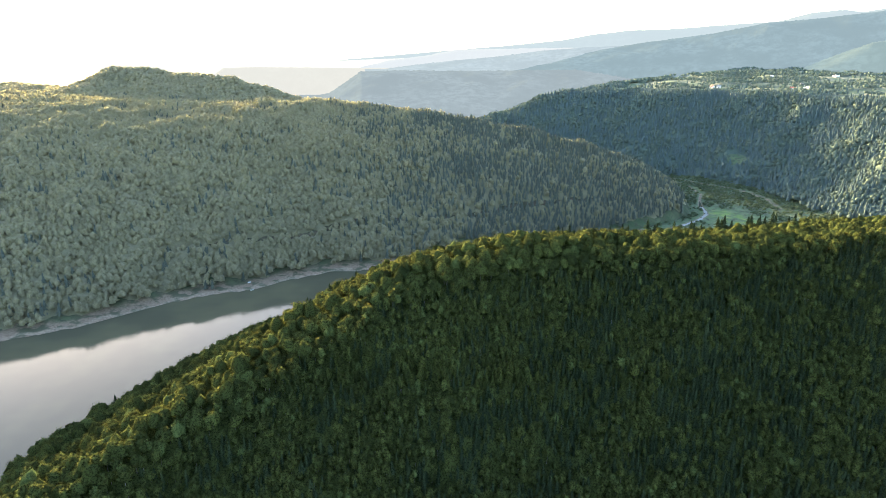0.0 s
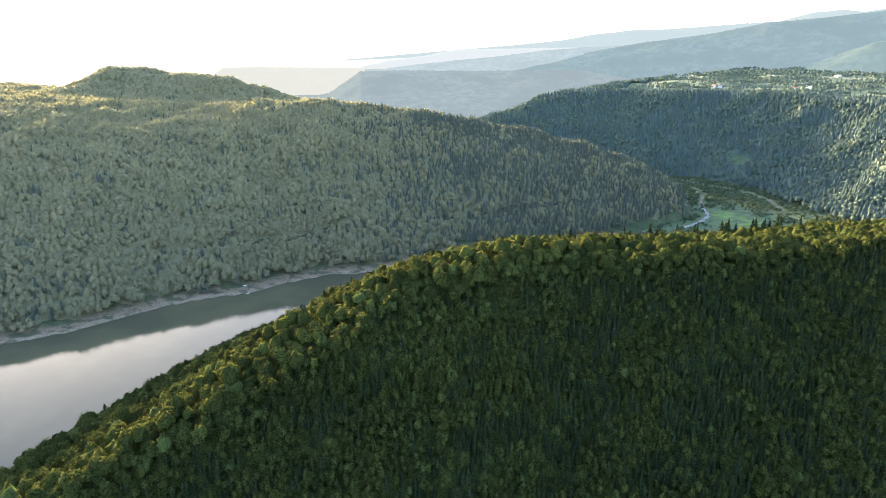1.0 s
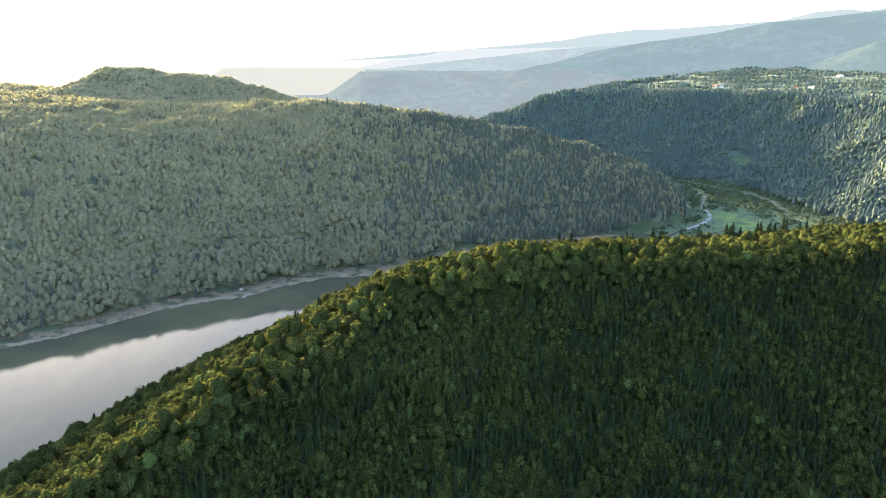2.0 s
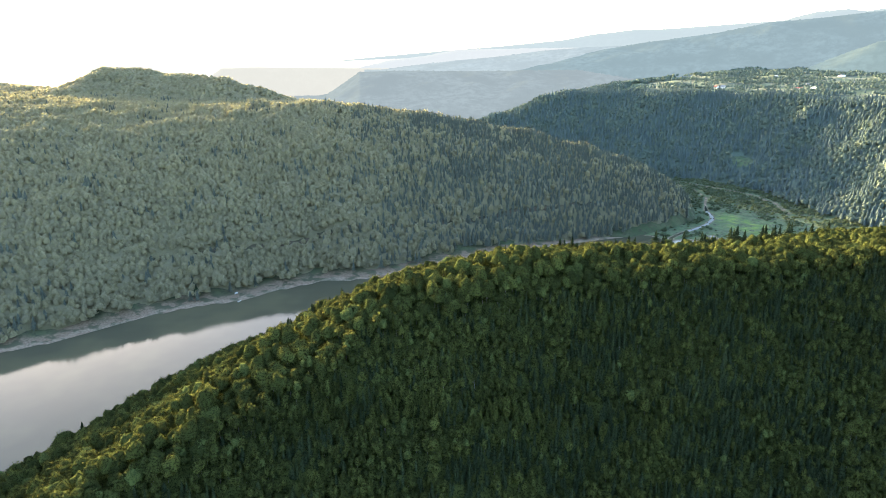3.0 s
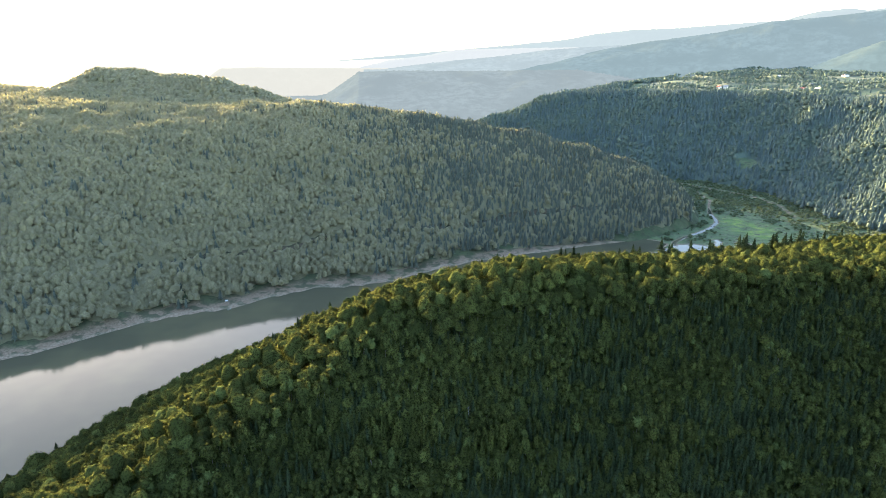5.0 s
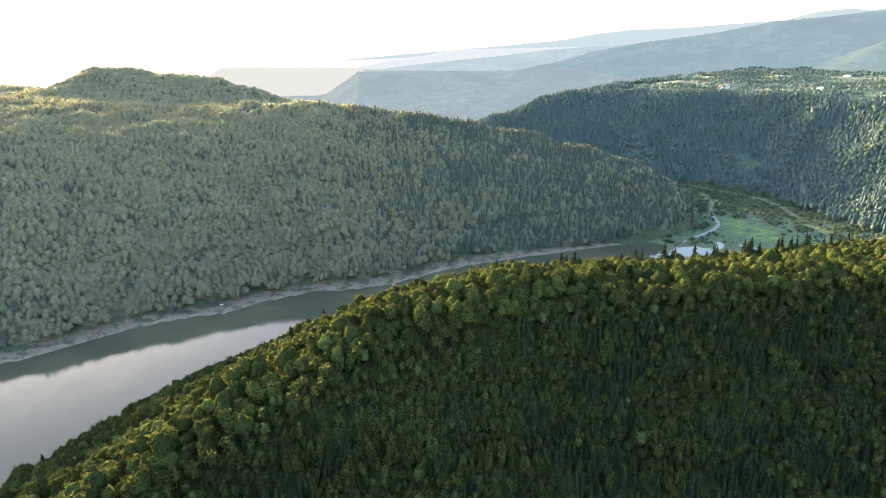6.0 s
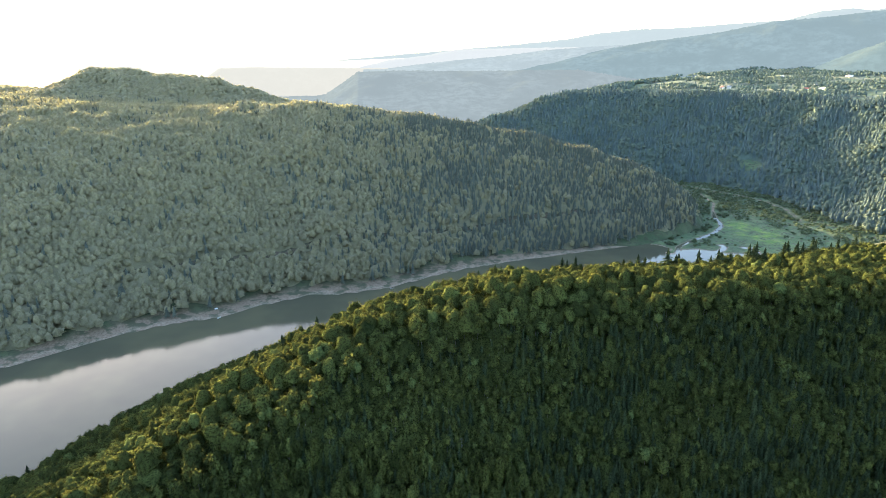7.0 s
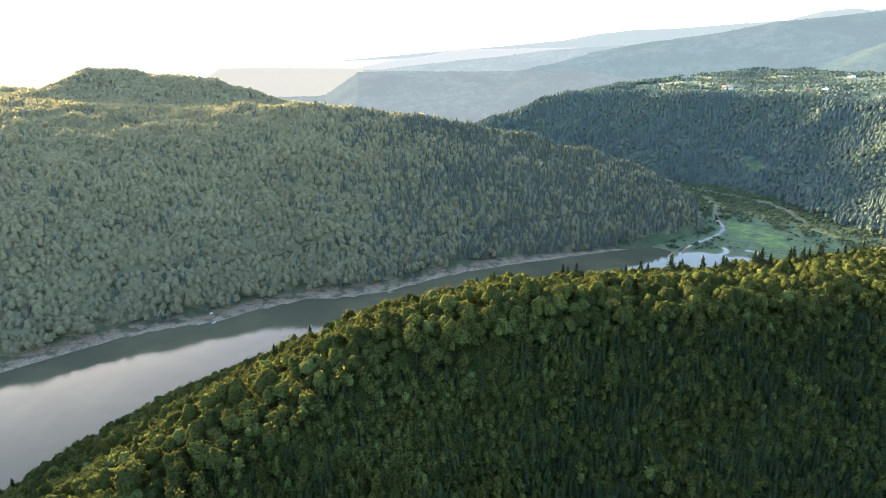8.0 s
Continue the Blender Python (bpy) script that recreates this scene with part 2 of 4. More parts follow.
def land(x, y):
    x, y = np.asarray(x, float), np.asarray(y, float)
    edge = to_line(x, y, MEADOW_EDGE) * np.where(within(x, y, MEADOW), 1, -1) + 0.9 * lump(x, y, 26, 2)
    z = np.clip(0.12 * edge, -4, 0.75) + 0.012 * np.clip(y - 1010, 0, 900) + 0.18 * lump(x, y, 45, 3) * smooth(edge, 4, 20)
    z = np.minimum(z, -0.75 + 0.28 * to_line(x, y, STREAM) + 0.6 * smooth(y, 1060, 1110))
    for inlet in INLETS:
        z = np.minimum(z, -0.7 + 0.2 * to_line(x, y, inlet))
    # the far hill
    d = to_line(x, y, FAR_SHORE + GORGE_LEFT) + 2.5 * lump(x, y, 60, 5)
    d = np.maximum(d, 0)
    bank = 0.13 * d + 0.45 * np.maximum(d - 26, 0) + smooth(y, 900, 960) * np.minimum(0.95 * d, 24)
    rise = np.interp(x, [-900, -500, -200, 0, 200, 310, 420], [187, 191, 214, 214, 183, 178, 225])
    ease = np.interp(x, [-900, -500, -200, 0, 200, 310, 420], [284, 297, 265, 282, 262, 245, 205])
    top = rise * (1 - np.exp(-d / ease)) + (97 * smooth(-x, 50, 330) - 28 * smooth(-x, 470, 650) - 64 * smooth(-x, 760, 900)) * np.exp(-((y - 1470 + 0.06 * x) / 140) ** 2)
    hill = lower(bank, top, 0.5 + 8.5 * smooth(d, 15, 120)) + smooth(d, 30, 150) * 4 * lump(x, y, 160, 8)
    z = np.where(within(x, y, FAR_HILL), np.maximum(hill, -4), z)
    # the plateau, its wooded side, and the mountain on it
    d = np.maximum(to_line(x, y, PLATEAU_FOOT) + 14 * lump(x, y, 210, 11), 0)
    side = 0.10 * d + 0.45 * np.maximum(d - 25, 0)
    flat = 150 + 5 * lump(x, y, 420, 14) + (0.008 + 0.014 * smooth(x, 100, 1000)) * np.clip(y - 1700, 0, 1500) + 0.01 * np.clip(x, 0, 3000)
    up = lower(side, flat, 12) + smooth(d, 30, 150) * 5 * lump(x, y, 170, 17)
    z = np.where(within(x, y, PLATEAU), np.maximum(up + 0.6, 0.6), z)
    # the near spur: a steady slope towards the south, cut by the lake's near side
    d = np.maximum(to_line(x, y, NEAR_SHORE) + 5 * lump(x, y, 80, 21), 0)
    slope = 0.53 * y + np.interp(x, [-200, -105, -64, -40, 10, 80, 149, 232, 330], [-36, -45, -42, -39, -44, -54, -55, -71, -58]) - 9.5
    slope = np.maximum(slope, 14 + 0.25 * np.maximum(-60 - y, 0)) + 3.0 * lump(x, y, 70, 23)
    shoulder = np.interp(x, [-250, -100, 50, 200, 350], [139, 167, 186, 165, 158]) * (1 - np.exp(-d / 169))
    flank = 0.56 * d + 2
    shoulder = flank + (shoulder - flank) * smooth(x, -110, 20)
    spur = lower(shoulder - 1, slope + 2, 11 - 3 * smooth(-x, 30, 110))
    spur = lower(spur, 200 + 0 * x, 10)
    z = np.where(within(x, y, NEAR_SPUR), np.maximum(spur, -4), z)
    return z


def spread(low, a, b, high, fine, grow=1.10):
    """Grid lines: evenly fine between a and b, wider and wider out to low and high."""
    out, s, v = list(np.arange(a, b + fine, fine)), fine, b
    while v < high:
        s *= grow
        v += s
        out.append(v)
    s, v = fine, a
    while v > low:
        s *= grow
        v -= s
        out.insert(0, v)
    return np.array(out)


def quick_mesh(name, verts, faces_flat, sizes):
    """A mesh from arrays: corners, the faces' corner numbers one after the other, and the faces' sizes."""
    me = bpy.data.meshes.new(name)
    verts, faces_flat, sizes = np.asarray(verts, np.float32), np.asarray(faces_flat, np.int32), np.asarray(sizes, np.int32)
    me.vertices.add(len(verts))
    me.vertices.foreach_set("co", verts.ravel())
    me.loops.add(len(faces_flat))
    me.loops.foreach_set("vertex_index", faces_flat)
    me.polygons.add(len(sizes))
    me.polygons.foreach_set("loop_start", np.concatenate(([0], np.cumsum(sizes)[:-1])).astype(np.int32))
    me.polygons.foreach_set("loop_total", sizes)
    me.update(calc_edges=True)
    return me


def put_attribute(me, name, values):
    a = me.attributes.new(name, "FLOAT", "POINT")
    a.data.foreach_set("value", np.asarray(values, np.float32))


gx = np.concatenate((spread(-7000, -450, 262, 263, 7.0), spread(269, 270, 520, 7000, 2.6, 1.05)))
gy = np.concatenate((spread(-3000, 200, 805, 806, 7.0), spread(819, 820, 1060, 5400, 2.6, 1.035)))
gx, gy = np.unique(np.round(gx, 2)), np.unique(np.round(gy, 2))
GX, GY = np.meshgrid(gx, gy)
GZ = land(GX, GY)
nx, ny = len(gx), len(gy)
k = np.arange(nx * ny).reshape(ny, nx)
quads = np.stack((k[:-1, :-1], k[:-1, 1:], k[1:, 1:], k[1:, :-1]), -1).reshape(-1)
ground_mesh = quick_mesh("ground", np.stack((GX, GY, GZ), -1).reshape(-1, 3), quads, np.full(len(quads) // 4, 4))
ground_mesh.polygons.foreach_set("use_smooth", np.ones(len(quads) // 4, bool))
ground_mesh.materials.append(GROUND)


HILL_ROAD = [(-330, 690), (-208, 758), (-141, 799), (-67, 834), (13, 873), (101, 913), (193, 940), (290, 967)]
VALLEY_TRACK = [(470, 1330), (520, 1270), (565, 1215), (592, 1172), (602, 1110), (590, 1040)]


def openness(x, y):
    """Open farmland on the plateau, from 0 to 1: long strips between belts of trees."""
    z = lump(x * 0.55, y * 1.3, 330, 43) + 0.55 * lump(x * 0.5, y * 1.6, 120, 44)
    high = 1.5 * smooth(x - 0.25 * y, 250, 800) * smooth(y, 2350, 2700)
    return smooth(z + 0.22 - high, 0.0, 0.2)


def cover(x, y, z):
    """What the ground bears: wooded floor far off, fields, meadow, lush grass and bare mud, each from 0 to 1."""
    on_hill, on_plateau, on_spur = within(x, y, FAR_HILL), within(x, y, PLATEAU), within(x, y, NEAR_SPUR)
    d_far = to_line(x, y, FAR_SHORE + GORGE_LEFT)
    d_plateau = to_line(x, y, PLATEAU_FOOT)
    valley = ~(on_hill | on_plateau | on_spur)
    rough = lump(x, y, 60, 41)
    shore = on_hill & (y < 900) & (x > -1600)
    mud = np.where(shore, 1 - smooth(d_far + 8 * rough + 4 * lump(x, y, 18, 48) + 10 * smooth(x, 60, 220), 19, 33), 0.0)
    mud = np.maximum(mud, np.where(valley, 1 - smooth(z, 0.25, 0.5), 0.0))
    mud = np.maximum(mud, 0.8 * (1 - smooth(to_line(x, y, VALLEY_TRACK), 1.8, 4.5)))
    mud = np.maximum(mud, 0.6 * (1 - smooth(to_line(x, y, HILL_ROAD), 2.0, 6.0)))
    meadow = np.where(valley & (z > -1), 1.0, 0.0)
    meadow = np.maximum(meadow, np.where(on_hill & (d_far < 44), 0.35 + 0.25 * rough, 0))
    meadow = np.maximum(meadow, np.where(on_plateau & (d_plateau < 34) & (y < 1400), 1.0, 0))
    meadow = np.maximum(meadow, np.exp(-(((x - 640) / 22) ** 2 + ((y - 1322) / 30) ** 2) ** 2))
    lush = np.exp(-(((x - 482 + 0.15 * (y - 960)) / 34) ** 2 + ((y - 968) / 70) ** 2) ** 2) * smooth(rough, -0.9, 0.3) * meadow
    lush = np.maximum(lush, 0.2 * np.where(valley & (y < 1000), smooth(lump(x, y, 55, 47), -0.2, 0.6), 0))
    flat = (on_plateau & (d_plateau > 350)) | ((y > 2300) & (z > 130))
    field = np.where(flat, openness(x, y), 0.0)
    woods = np.where(on_plateau | (y > 1700), 1.0, 0.0)
    return woods, field, meadow, lush, mud


for key, values in zip(("woods", "field", "meadow", "lush", "mud"), cover(GX.ravel(), GY.ravel(), GZ.ravel())):
    put_attribute(ground_mesh, key, values)
ground = tagged(new("ground", ground_mesh), "wooded hills, valley meadow and plateau fields round a lake", "ground", kind="structure")


def flat_sheet(name, ring, z, material):
    bm = bmesh.new()
    bm.faces.new([bm.verts.new((x, y, z)) for x, y in ring])
    bmesh.ops.triangulate(bm, faces=bm.faces[:])
    me = bpy.data.meshes.new(name)
    bm.to_mesh(me)
    bm.free()
    me.materials.append(material)
    return new(name, me)


lake = tagged(flat_sheet("lake_water", [(-1700, -350), (760, 300), (760, 1115), (-1700, 1115)], 0.0, WATER), "calm brown lake water mirroring hills and sky", "water", kind="structure")


def stream_sheet(line, wide, z, material):
    """A narrow sheet of water that follows a line, its edges wandering."""
    p = np.array(line, float)
    u = np.concatenate(([0], np.cumsum(np.hypot(*np.diff(p, axis=0).T))))
    q = np.arange(0, u[-1], 3.0)
    x, y = np.interp(q, u, p[:, 0]), np.interp(q, u, p[:, 1])
    dx, dy = np.gradient(x), np.gradient(y)
    n = np.hypot(dx, dy)
    half = wide * (0.5 + 0.22 * np.sin(q * 0.21) + 0.12 * np.sin(q * 0.57 + 1))
    left, right = np.stack((x - dy / n * half, y + dx / n * half, z + 0 * x), -1), np.stack((x + dy / n * half, y - dx / n * half, z + 0 * x), -1)
    k = np.arange(len(x) - 1)
    f = np.stack((k, k + len(x), k + len(x) + 1, k + 1), -1)
    me = quick_mesh("stream_water", np.concatenate((left, right)), f.ravel(), np.full(len(f), 4))
    me.materials.append(material)
    return new("stream_water", me)


tagged(stream_sheet(STREAM[3:9], 6.0, 0.05, RIFFLE), "pale rippled stream winding through the meadow", "water", kind="structure")


# ---- trees ----
def ball(n):
    """About n even directions."""
    i = np.arange(n) + 0.5
    a, z = np.pi * (1 + 5 ** 0.5) * i, 1 - 2 * i / n
    r = np.sqrt(1 - z * z)
    return np.stack((r * np.cos(a), r * np.sin(a), z), -1)


def cards(at, facing, size, r, long=1.25, loose=0.55):
    """Leaf clumps: bent four-cornered pieces round the places at, facing roughly outward."""
    n = len(at)
    facing = facing + loose * r.normal(size=(n, 3))
    facing /= np.linalg.norm(facing, axis=1, keepdims=True)
    side = np.cross(facing, r.normal(size=(n, 3)))
    side /= np.linalg.norm(side, axis=1, keepdims=True)
    up = np.cross(facing, side)
    s = size * (0.6 + 0.8 * r.rand(n, 1))
    a, b = at - side * s * long / 2, at + side * s * long / 2
    c, d = at + up * s * 0.42 - facing * s * 0.18, at - up * s * 0.42 - facing * s * 0.18
    v = np.stack((a, d, b, c), 1).reshape(-1, 3)
    i = 4 * np.arange(n)[:, None]
    f = np.concatenate((np.hstack((i, i + 1, i + 3)), np.hstack((i + 1, i + 2, i + 3))))
    return v, f


def join(*pieces):
    verts, faces, n = [], [], 0
    for v, f in pieces:
        verts.append(v)
        faces.append(f + n)
        n += len(v)
    return np.concatenate(verts), np.concatenate(faces)


def pole(radius, z0, z1, sides=3):
    """A tapered stem."""
    a = np.arange(sides) * 2 * np.pi / sides
    ring = np.stack((np.cos(a), np.sin(a), 0 * a), -1)
    v = np.concatenate((ring * radius + (0, 0, z0), ring * radius * 0.45 + (0, 0, z1)))
    f = []
    for q in range(sides):
        w = (q + 1) % sides
        f += [(q, w, sides + w), (q, sides + w, sides + q)]
    return v, np.array(f)


def broad_crown(seed, clumps, size, bulges=8, level=2, peak=0.0, core=0.80, loose=0.6, cut=-0.55, body=0.66, sharp=9, mid=1.5):
    """A broadleaf crown of unit radius, its middle at z = mid: a dome swollen into boughs, with leaf clumps standing out of it. peak: how pointed it is."""
    r = np.random.RandomState(seed)
    bm = bmesh.new()
    bmesh.ops.create_icosphere(bm, subdivisions=level, radius=1)
    low = [q for q in bm.faces if q.calc_center_median().z < cut]
    bmesh.ops.delete(bm, geom=low, context="FACES")
    bm.verts.index_update()
    d = np.array([p.co for p in bm.verts])
    f = np.array([[c.index for c in q.verts] for q in bm.faces])
    bm.free()
    heads = r.normal(size=(bulges, 3)) + (0, 0, 0.45)
    heads /= np.linalg.norm(heads, axis=1, keepdims=True)
    reach = r.uniform(0.22, 0.48, bulges)

    def swell(k):
        near = np.exp(-sharp * (1 - k @ heads.T)) * reach
        return (body + near.max(1))[:, None] * (1, 1, 1.12 + 0.45 * peak) * (1 - 0.28 * peak * np.clip(k[:, 2:], 0, 1) * (1, 1, 0))

    pieces = [(d * swell(d) * (core + 0.16 * r.rand(len(d), 1)) + (0, 0, mid), f)]
    if clumps:
        k = ball(int(clumps * 1.4))
        k = k[k[:, 2] > -0.35][:clumps]
        k = k + 0.12 * r.normal(size=k.shape)
        k /= np.linalg.norm(k, axis=1, keepdims=True)
        pieces.append(cards(k * swell(k) * (0.92 + 0.2 * r.rand(len(k), 1)) + (0, 0, mid), k + (0, 0, 0.2), size, r, 1.3, loose))
    return join(*pieces)


def spruce_crown(seed, tiers, points, width=0.19, ragged=0.3):
    """A spruce of unit height: overlapping skirts of boughs with a jagged hem, up to a spire."""
    r = np.random.RandomState(seed)
    verts, faces = [], []
    for q in range(tiers):
        u = q / tiers
        reach = width * (1 - u) ** 0.85 + 0.012
        top = min(0.14 + 0.86 * u + 1.35 / tiers, 1.0)
        low = 0.12 + 0.86 * u
        turn, n = r.uniform(0, 6.28), len(verts)
        verts.append((0, 0, top))
        for s in range(2 * points):
            a = turn + s * np.pi / points + r.uniform(-0.12, 0.12)
            l = reach * (r.uniform(1 - ragged * 0.4, 1 + ragged * 0.6) if s % 2 == 0 else r.uniform(0.28, 0.45))
            verts.append((np.cos(a) * l, np.sin(a) * l, low + (-0.25 if s % 2 == 0 else 0.22) * reach + r.uniform(-0.012, 0.012)))
        for s in range(2 * points):
            faces.append((n, n + 1 + s, n + 1 + (s + 1) % (2 * points)))
    return np.array([tuple(map(float, v)) for v in verts]), np.array(faces)


def spruce_boughs(seed, whorls=12, spokes=7, width=0.2):
    """A spruce of unit height built bough by bough: drooping folded blades in whorls round a thin inner cone."""
    r = np.random.RandomState(seed)
    v, f = spruce_crown(seed, 5, 4, width * 0.5, 0.3)
    verts, faces = [tuple(p) for p in v], [tuple(q) for q in f]
    for q in range(whorls):
        u = q / whorls
        z, reach, turn = 0.14 + 0.82 * u, width * (1 - u) ** 0.8 + 0.02, r.uniform(0, 6.28)
        for s in range(spokes if u < 0.7 else spokes - 2):
            a, l = turn + s * 6.283 / spokes + r.uniform(-0.25, 0.25), reach * r.uniform(0.7, 1.25)
            w, drop, c, d, n = l * 0.24, l * r.uniform(0.3, 0.6), np.cos(a), np.sin(a), len(verts)
            for along, side, fall in ((0, 0, -0.04), (0.55, 1, 0.75), (1, 0, 0.85), (0.55, -1, 0.75), (0.55, 0, 0.3)):
                verts.append((c * l * along - d * w * side, d * l * along + c * w * side, z - (drop * fall if along else -0.02)))
            faces += [(n, n + 1, n + 4), (n + 1, n + 2, n + 4), (n + 2, n + 3, n + 4), (n + 3, n, n + 4)]
    return np.array(verts), np.array(faces)


def woods(name, label, spots, kinds, material, seed, stem=0.05, rounded=False):
    """Many trees as one body: spots of (x, y, wide, high), each given one of the kinds (unit bodies) and a stem."""
    r = np.random.RandomState(seed)
    spots = np.asarray(spots)
    pick = r.randint(0, len(kinds), len(spots))
    verts, faces, tones, mats, n = [], [], [], [], 0
    ground_z = land(spots[:, 0], spots[:, 1])
    for q, (v, f) in enumerate(kinds):
        chosen = np.where(pick == q)[0]
        if not len(chosen):
            continue
        bark = np.zeros(len(f), np.int32)
        if stem:
            v, f = join((v, f), pole(stem, 0.0, 0.5 * v[:, 2].max()))
            bark = np.concatenate((bark, np.ones(6, np.int32)))
        a = r.uniform(0, 6.283, len(chosen))
        c, s = np.cos(a)[:, None], np.sin(a)[:, None]
        w, h = spots[chosen, 2][:, None], spots[chosen, 3][:, None]
        lean = r.normal(size=(2, len(chosen), 1)) * 0.025
        z = v[None, :, 2] * h
        x = (v[None, :, 0] * c - v[None, :, 1] * s) * w + spots[chosen, 0][:, None] + lean[0] * z
        y = (v[None, :, 0] * s + v[None, :, 1] * c) * w + spots[chosen, 1][:, None] + lean[1] * z
        z = z + ground_z[chosen][:, None] - 0.3
        verts.append(np.stack((x, y, z), -1).reshape(-1, 3))
        faces.append((f[None] + n + len(v) * np.arange(len(chosen))[:, None, None]).reshape(-1, 3))
        tones.append(np.repeat(r.rand(len(chosen)), len(v)))
        mats.append(np.tile(bark, len(chosen)))
        n += len(v) * len(chosen)
    faces = np.concatenate(faces)
    me = quick_mesh(name, np.concatenate(verts), faces.ravel(), np.full(len(faces), 3))
    put_attribute(me, "tone", np.concatenate(tones))
    me.materials.append(material)
    me.materials.append(BARK)
    me.polygons.foreach_set("material_index", np.concatenate(mats))
    if rounded:
        me.polygons.foreach_set("use_smooth", np.ones(len(faces), bool))
    return tagged(new(name, me), label, "trees", kind="stuff")


def understorey(name, label, x0, x1, y0, y1, step, inside, height, material, seed):
    """The closed lower canopy under the single crowns, coming down to the ground at its edge."""
    r = np.random.RandomState(seed)
    x, y = np.meshgrid(np.arange(x0, x1, step), np.arange(y0, y1, step))
    x, y = x + r.uniform(-0.3, 0.3, x.shape) * step, y + r.uniform(-0.3, 0.3, x.shape) * step
    full = inside(x, y)
    z = land(x, y) + np.where(full, height * (0.15 + 0.75 * r.rand(*x.shape)), -0.6)
    n = np.arange(x.size).reshape(x.shape)
    near = full[:-1, :-1] | full[:-1, 1:] | full[1:, 1:] | full[1:, :-1]
    f = np.stack((n[:-1, :-1], n[:-1, 1:], n[1:, 1:], n[1:, :-1]), -1)[near]
    used = np.unique(f)
    number = np.zeros(x.size, np.int32)
    number[used] = np.arange(len(used))
    me = quick_mesh(name, np.stack((x.ravel(), y.ravel(), z.ravel()), -1)[used], number[f].ravel(), np.full(len(f), 4))
    put_attribute(me, "tone", 0.3 + 0.3 * r.rand(len(used)))
    me.materials.append(material)
    return tagged(new(name, me), label, "thicket", kind="stuff")


def scatter(x0, x1, y0, y1, step, seed):
    """A jittered grid of places."""
    r = np.random.RandomState(seed)
    x, y = np.meshgrid(np.arange(x0, x1, step), np.arange(y0, y1, step))
    x = x + step * 0.5 * (np.arange(x.shape[0]) % 2)[:, None]
    x, y = x.ravel(), y.ravel()
    return x + r.uniform(-0.42, 0.42, len(x)) * step, y + r.uniform(-0.42, 0.42, len(x)) * step, r


def spots_of(x, y, wide, high):
    return np.stack((x, y, wide, high), -1)


# near spur: small close-set trees on the shaded slope, large round crowns along the crest and the lake side
CREST = [(-250, 150), (-170, 232), (-105, 285), (-62, 318), (-20, 345), (40, 368), (90, 382), (150, 392), (240, 415), (360, 450)]


def past_crest(x, y):
    """Metres past the crest line towards the lake (minus: on the shaded slope)."""
    ring = CREST + [(360, 2000), (-2000, 2000), (-2000, 150)]
    return to_line(x, y, CREST) * np.where(within(x, y, ring), 1, -1)


SINGLE = (-62, 118, 270, 286)   # the stretch of the slope whose trees are things of their own


def spur_wood(x, y):
    """Where the spur bears trees that can be seen."""
    reach = 70 + 295 * smooth(-x, 10, 60) + 60 * smooth(x, 120, 200)
    return within(x, y, NEAR_SPUR) & (land(x, y) > 2.0) & (past_crest(x, y) < reach) & (np.abs(x) < 40 + 0.71 * y)


understorey("slope_thicket", "dense lower foliage between the trees of the spur", -310, 420, 200, 600, 2.4, spur_wood, 6.6, LEAF, 151)
SMALL = [broad_crown(s, 46, 0.34, 9, 1, 0.35 if s % 2 else 0.1, 0.82, 0.5, -0.3, 0.66, 12, 2.7) for s in range(8)]
ROUND = [broad_crown(s + 10, 180, 0.15, 24, 2, 0.0, 0.90, 0.4, -0.1, 0.66, 22) for s in range(6)]
SPRUCE = [spruce_crown(s, 8, 6, 0.20 + 0.015 * s, 0.7) for s in range(5)]

# the shaded slope: patches of small broadleaf trees and patches of spruces, closely set
x, y, r = scatter(-300, 470, 205, 480, 2.45, 51)
past = past_crest(x, y)
keep = spur_wood(x, y) & (past < -15 + 8 * lump(x, y, 35, 66))
x, y, past = x[keep], y[keep], past[keep]
near_crest = smooth(past, -42, -16)
patch = lump(x, y, 62, 61) + 0.6 * lump(x, y, 24, 62) + 0.5 * smooth(x, -30, 90) - 0.9 * near_crest
conifer = r.rand(len(x)) < np.clip(0.12 + 0.66 * smooth(patch, 0.0, 0.8), 0.03, 0.85)
big = 1 + 0.6 * near_crest + 0.35 * np.clip(lump(x, y, 40, 63), 0, 1) + 0.5 * (r.rand(len(x)) < 0.05)
keep = r.rand(len(x)) < np.where(conifer, 0.74, 0.92 / big ** 2)
x, y, conifer, big = x[keep], y[keep], conifer[keep], big[keep]
wide = np.where(conifer, r.uniform(6.5, 11.0, len(x)), r.uniform(1.45, 2.2, len(x)) * big)
high = np.where(conifer, r.uniform(7.0, 12.5, len(x)), r.uniform(1.7, 2.7, len(x)) * big ** 0.7)
single = (x > SINGLE[0]) & (x < SINGLE[1]) & (y > SINGLE[2]) & (y < SINGLE[3])
spots = spots_of(x, y, wide, high)
woods("slope_broadleaf_wood", "young broadleaf trees packed on the shaded slope of the spur", spots[~conifer & ~single], SMALL, LEAF, 71)
woods("slope_spruce_wood", "dark spruces crowding the shaded slope of the spur", spots[conifer & ~single], SPRUCE, NEEDLE, 72, 0.02, False)
singles_broad, singles_spruce = spots[~conifer & single], spots[conifer & single]

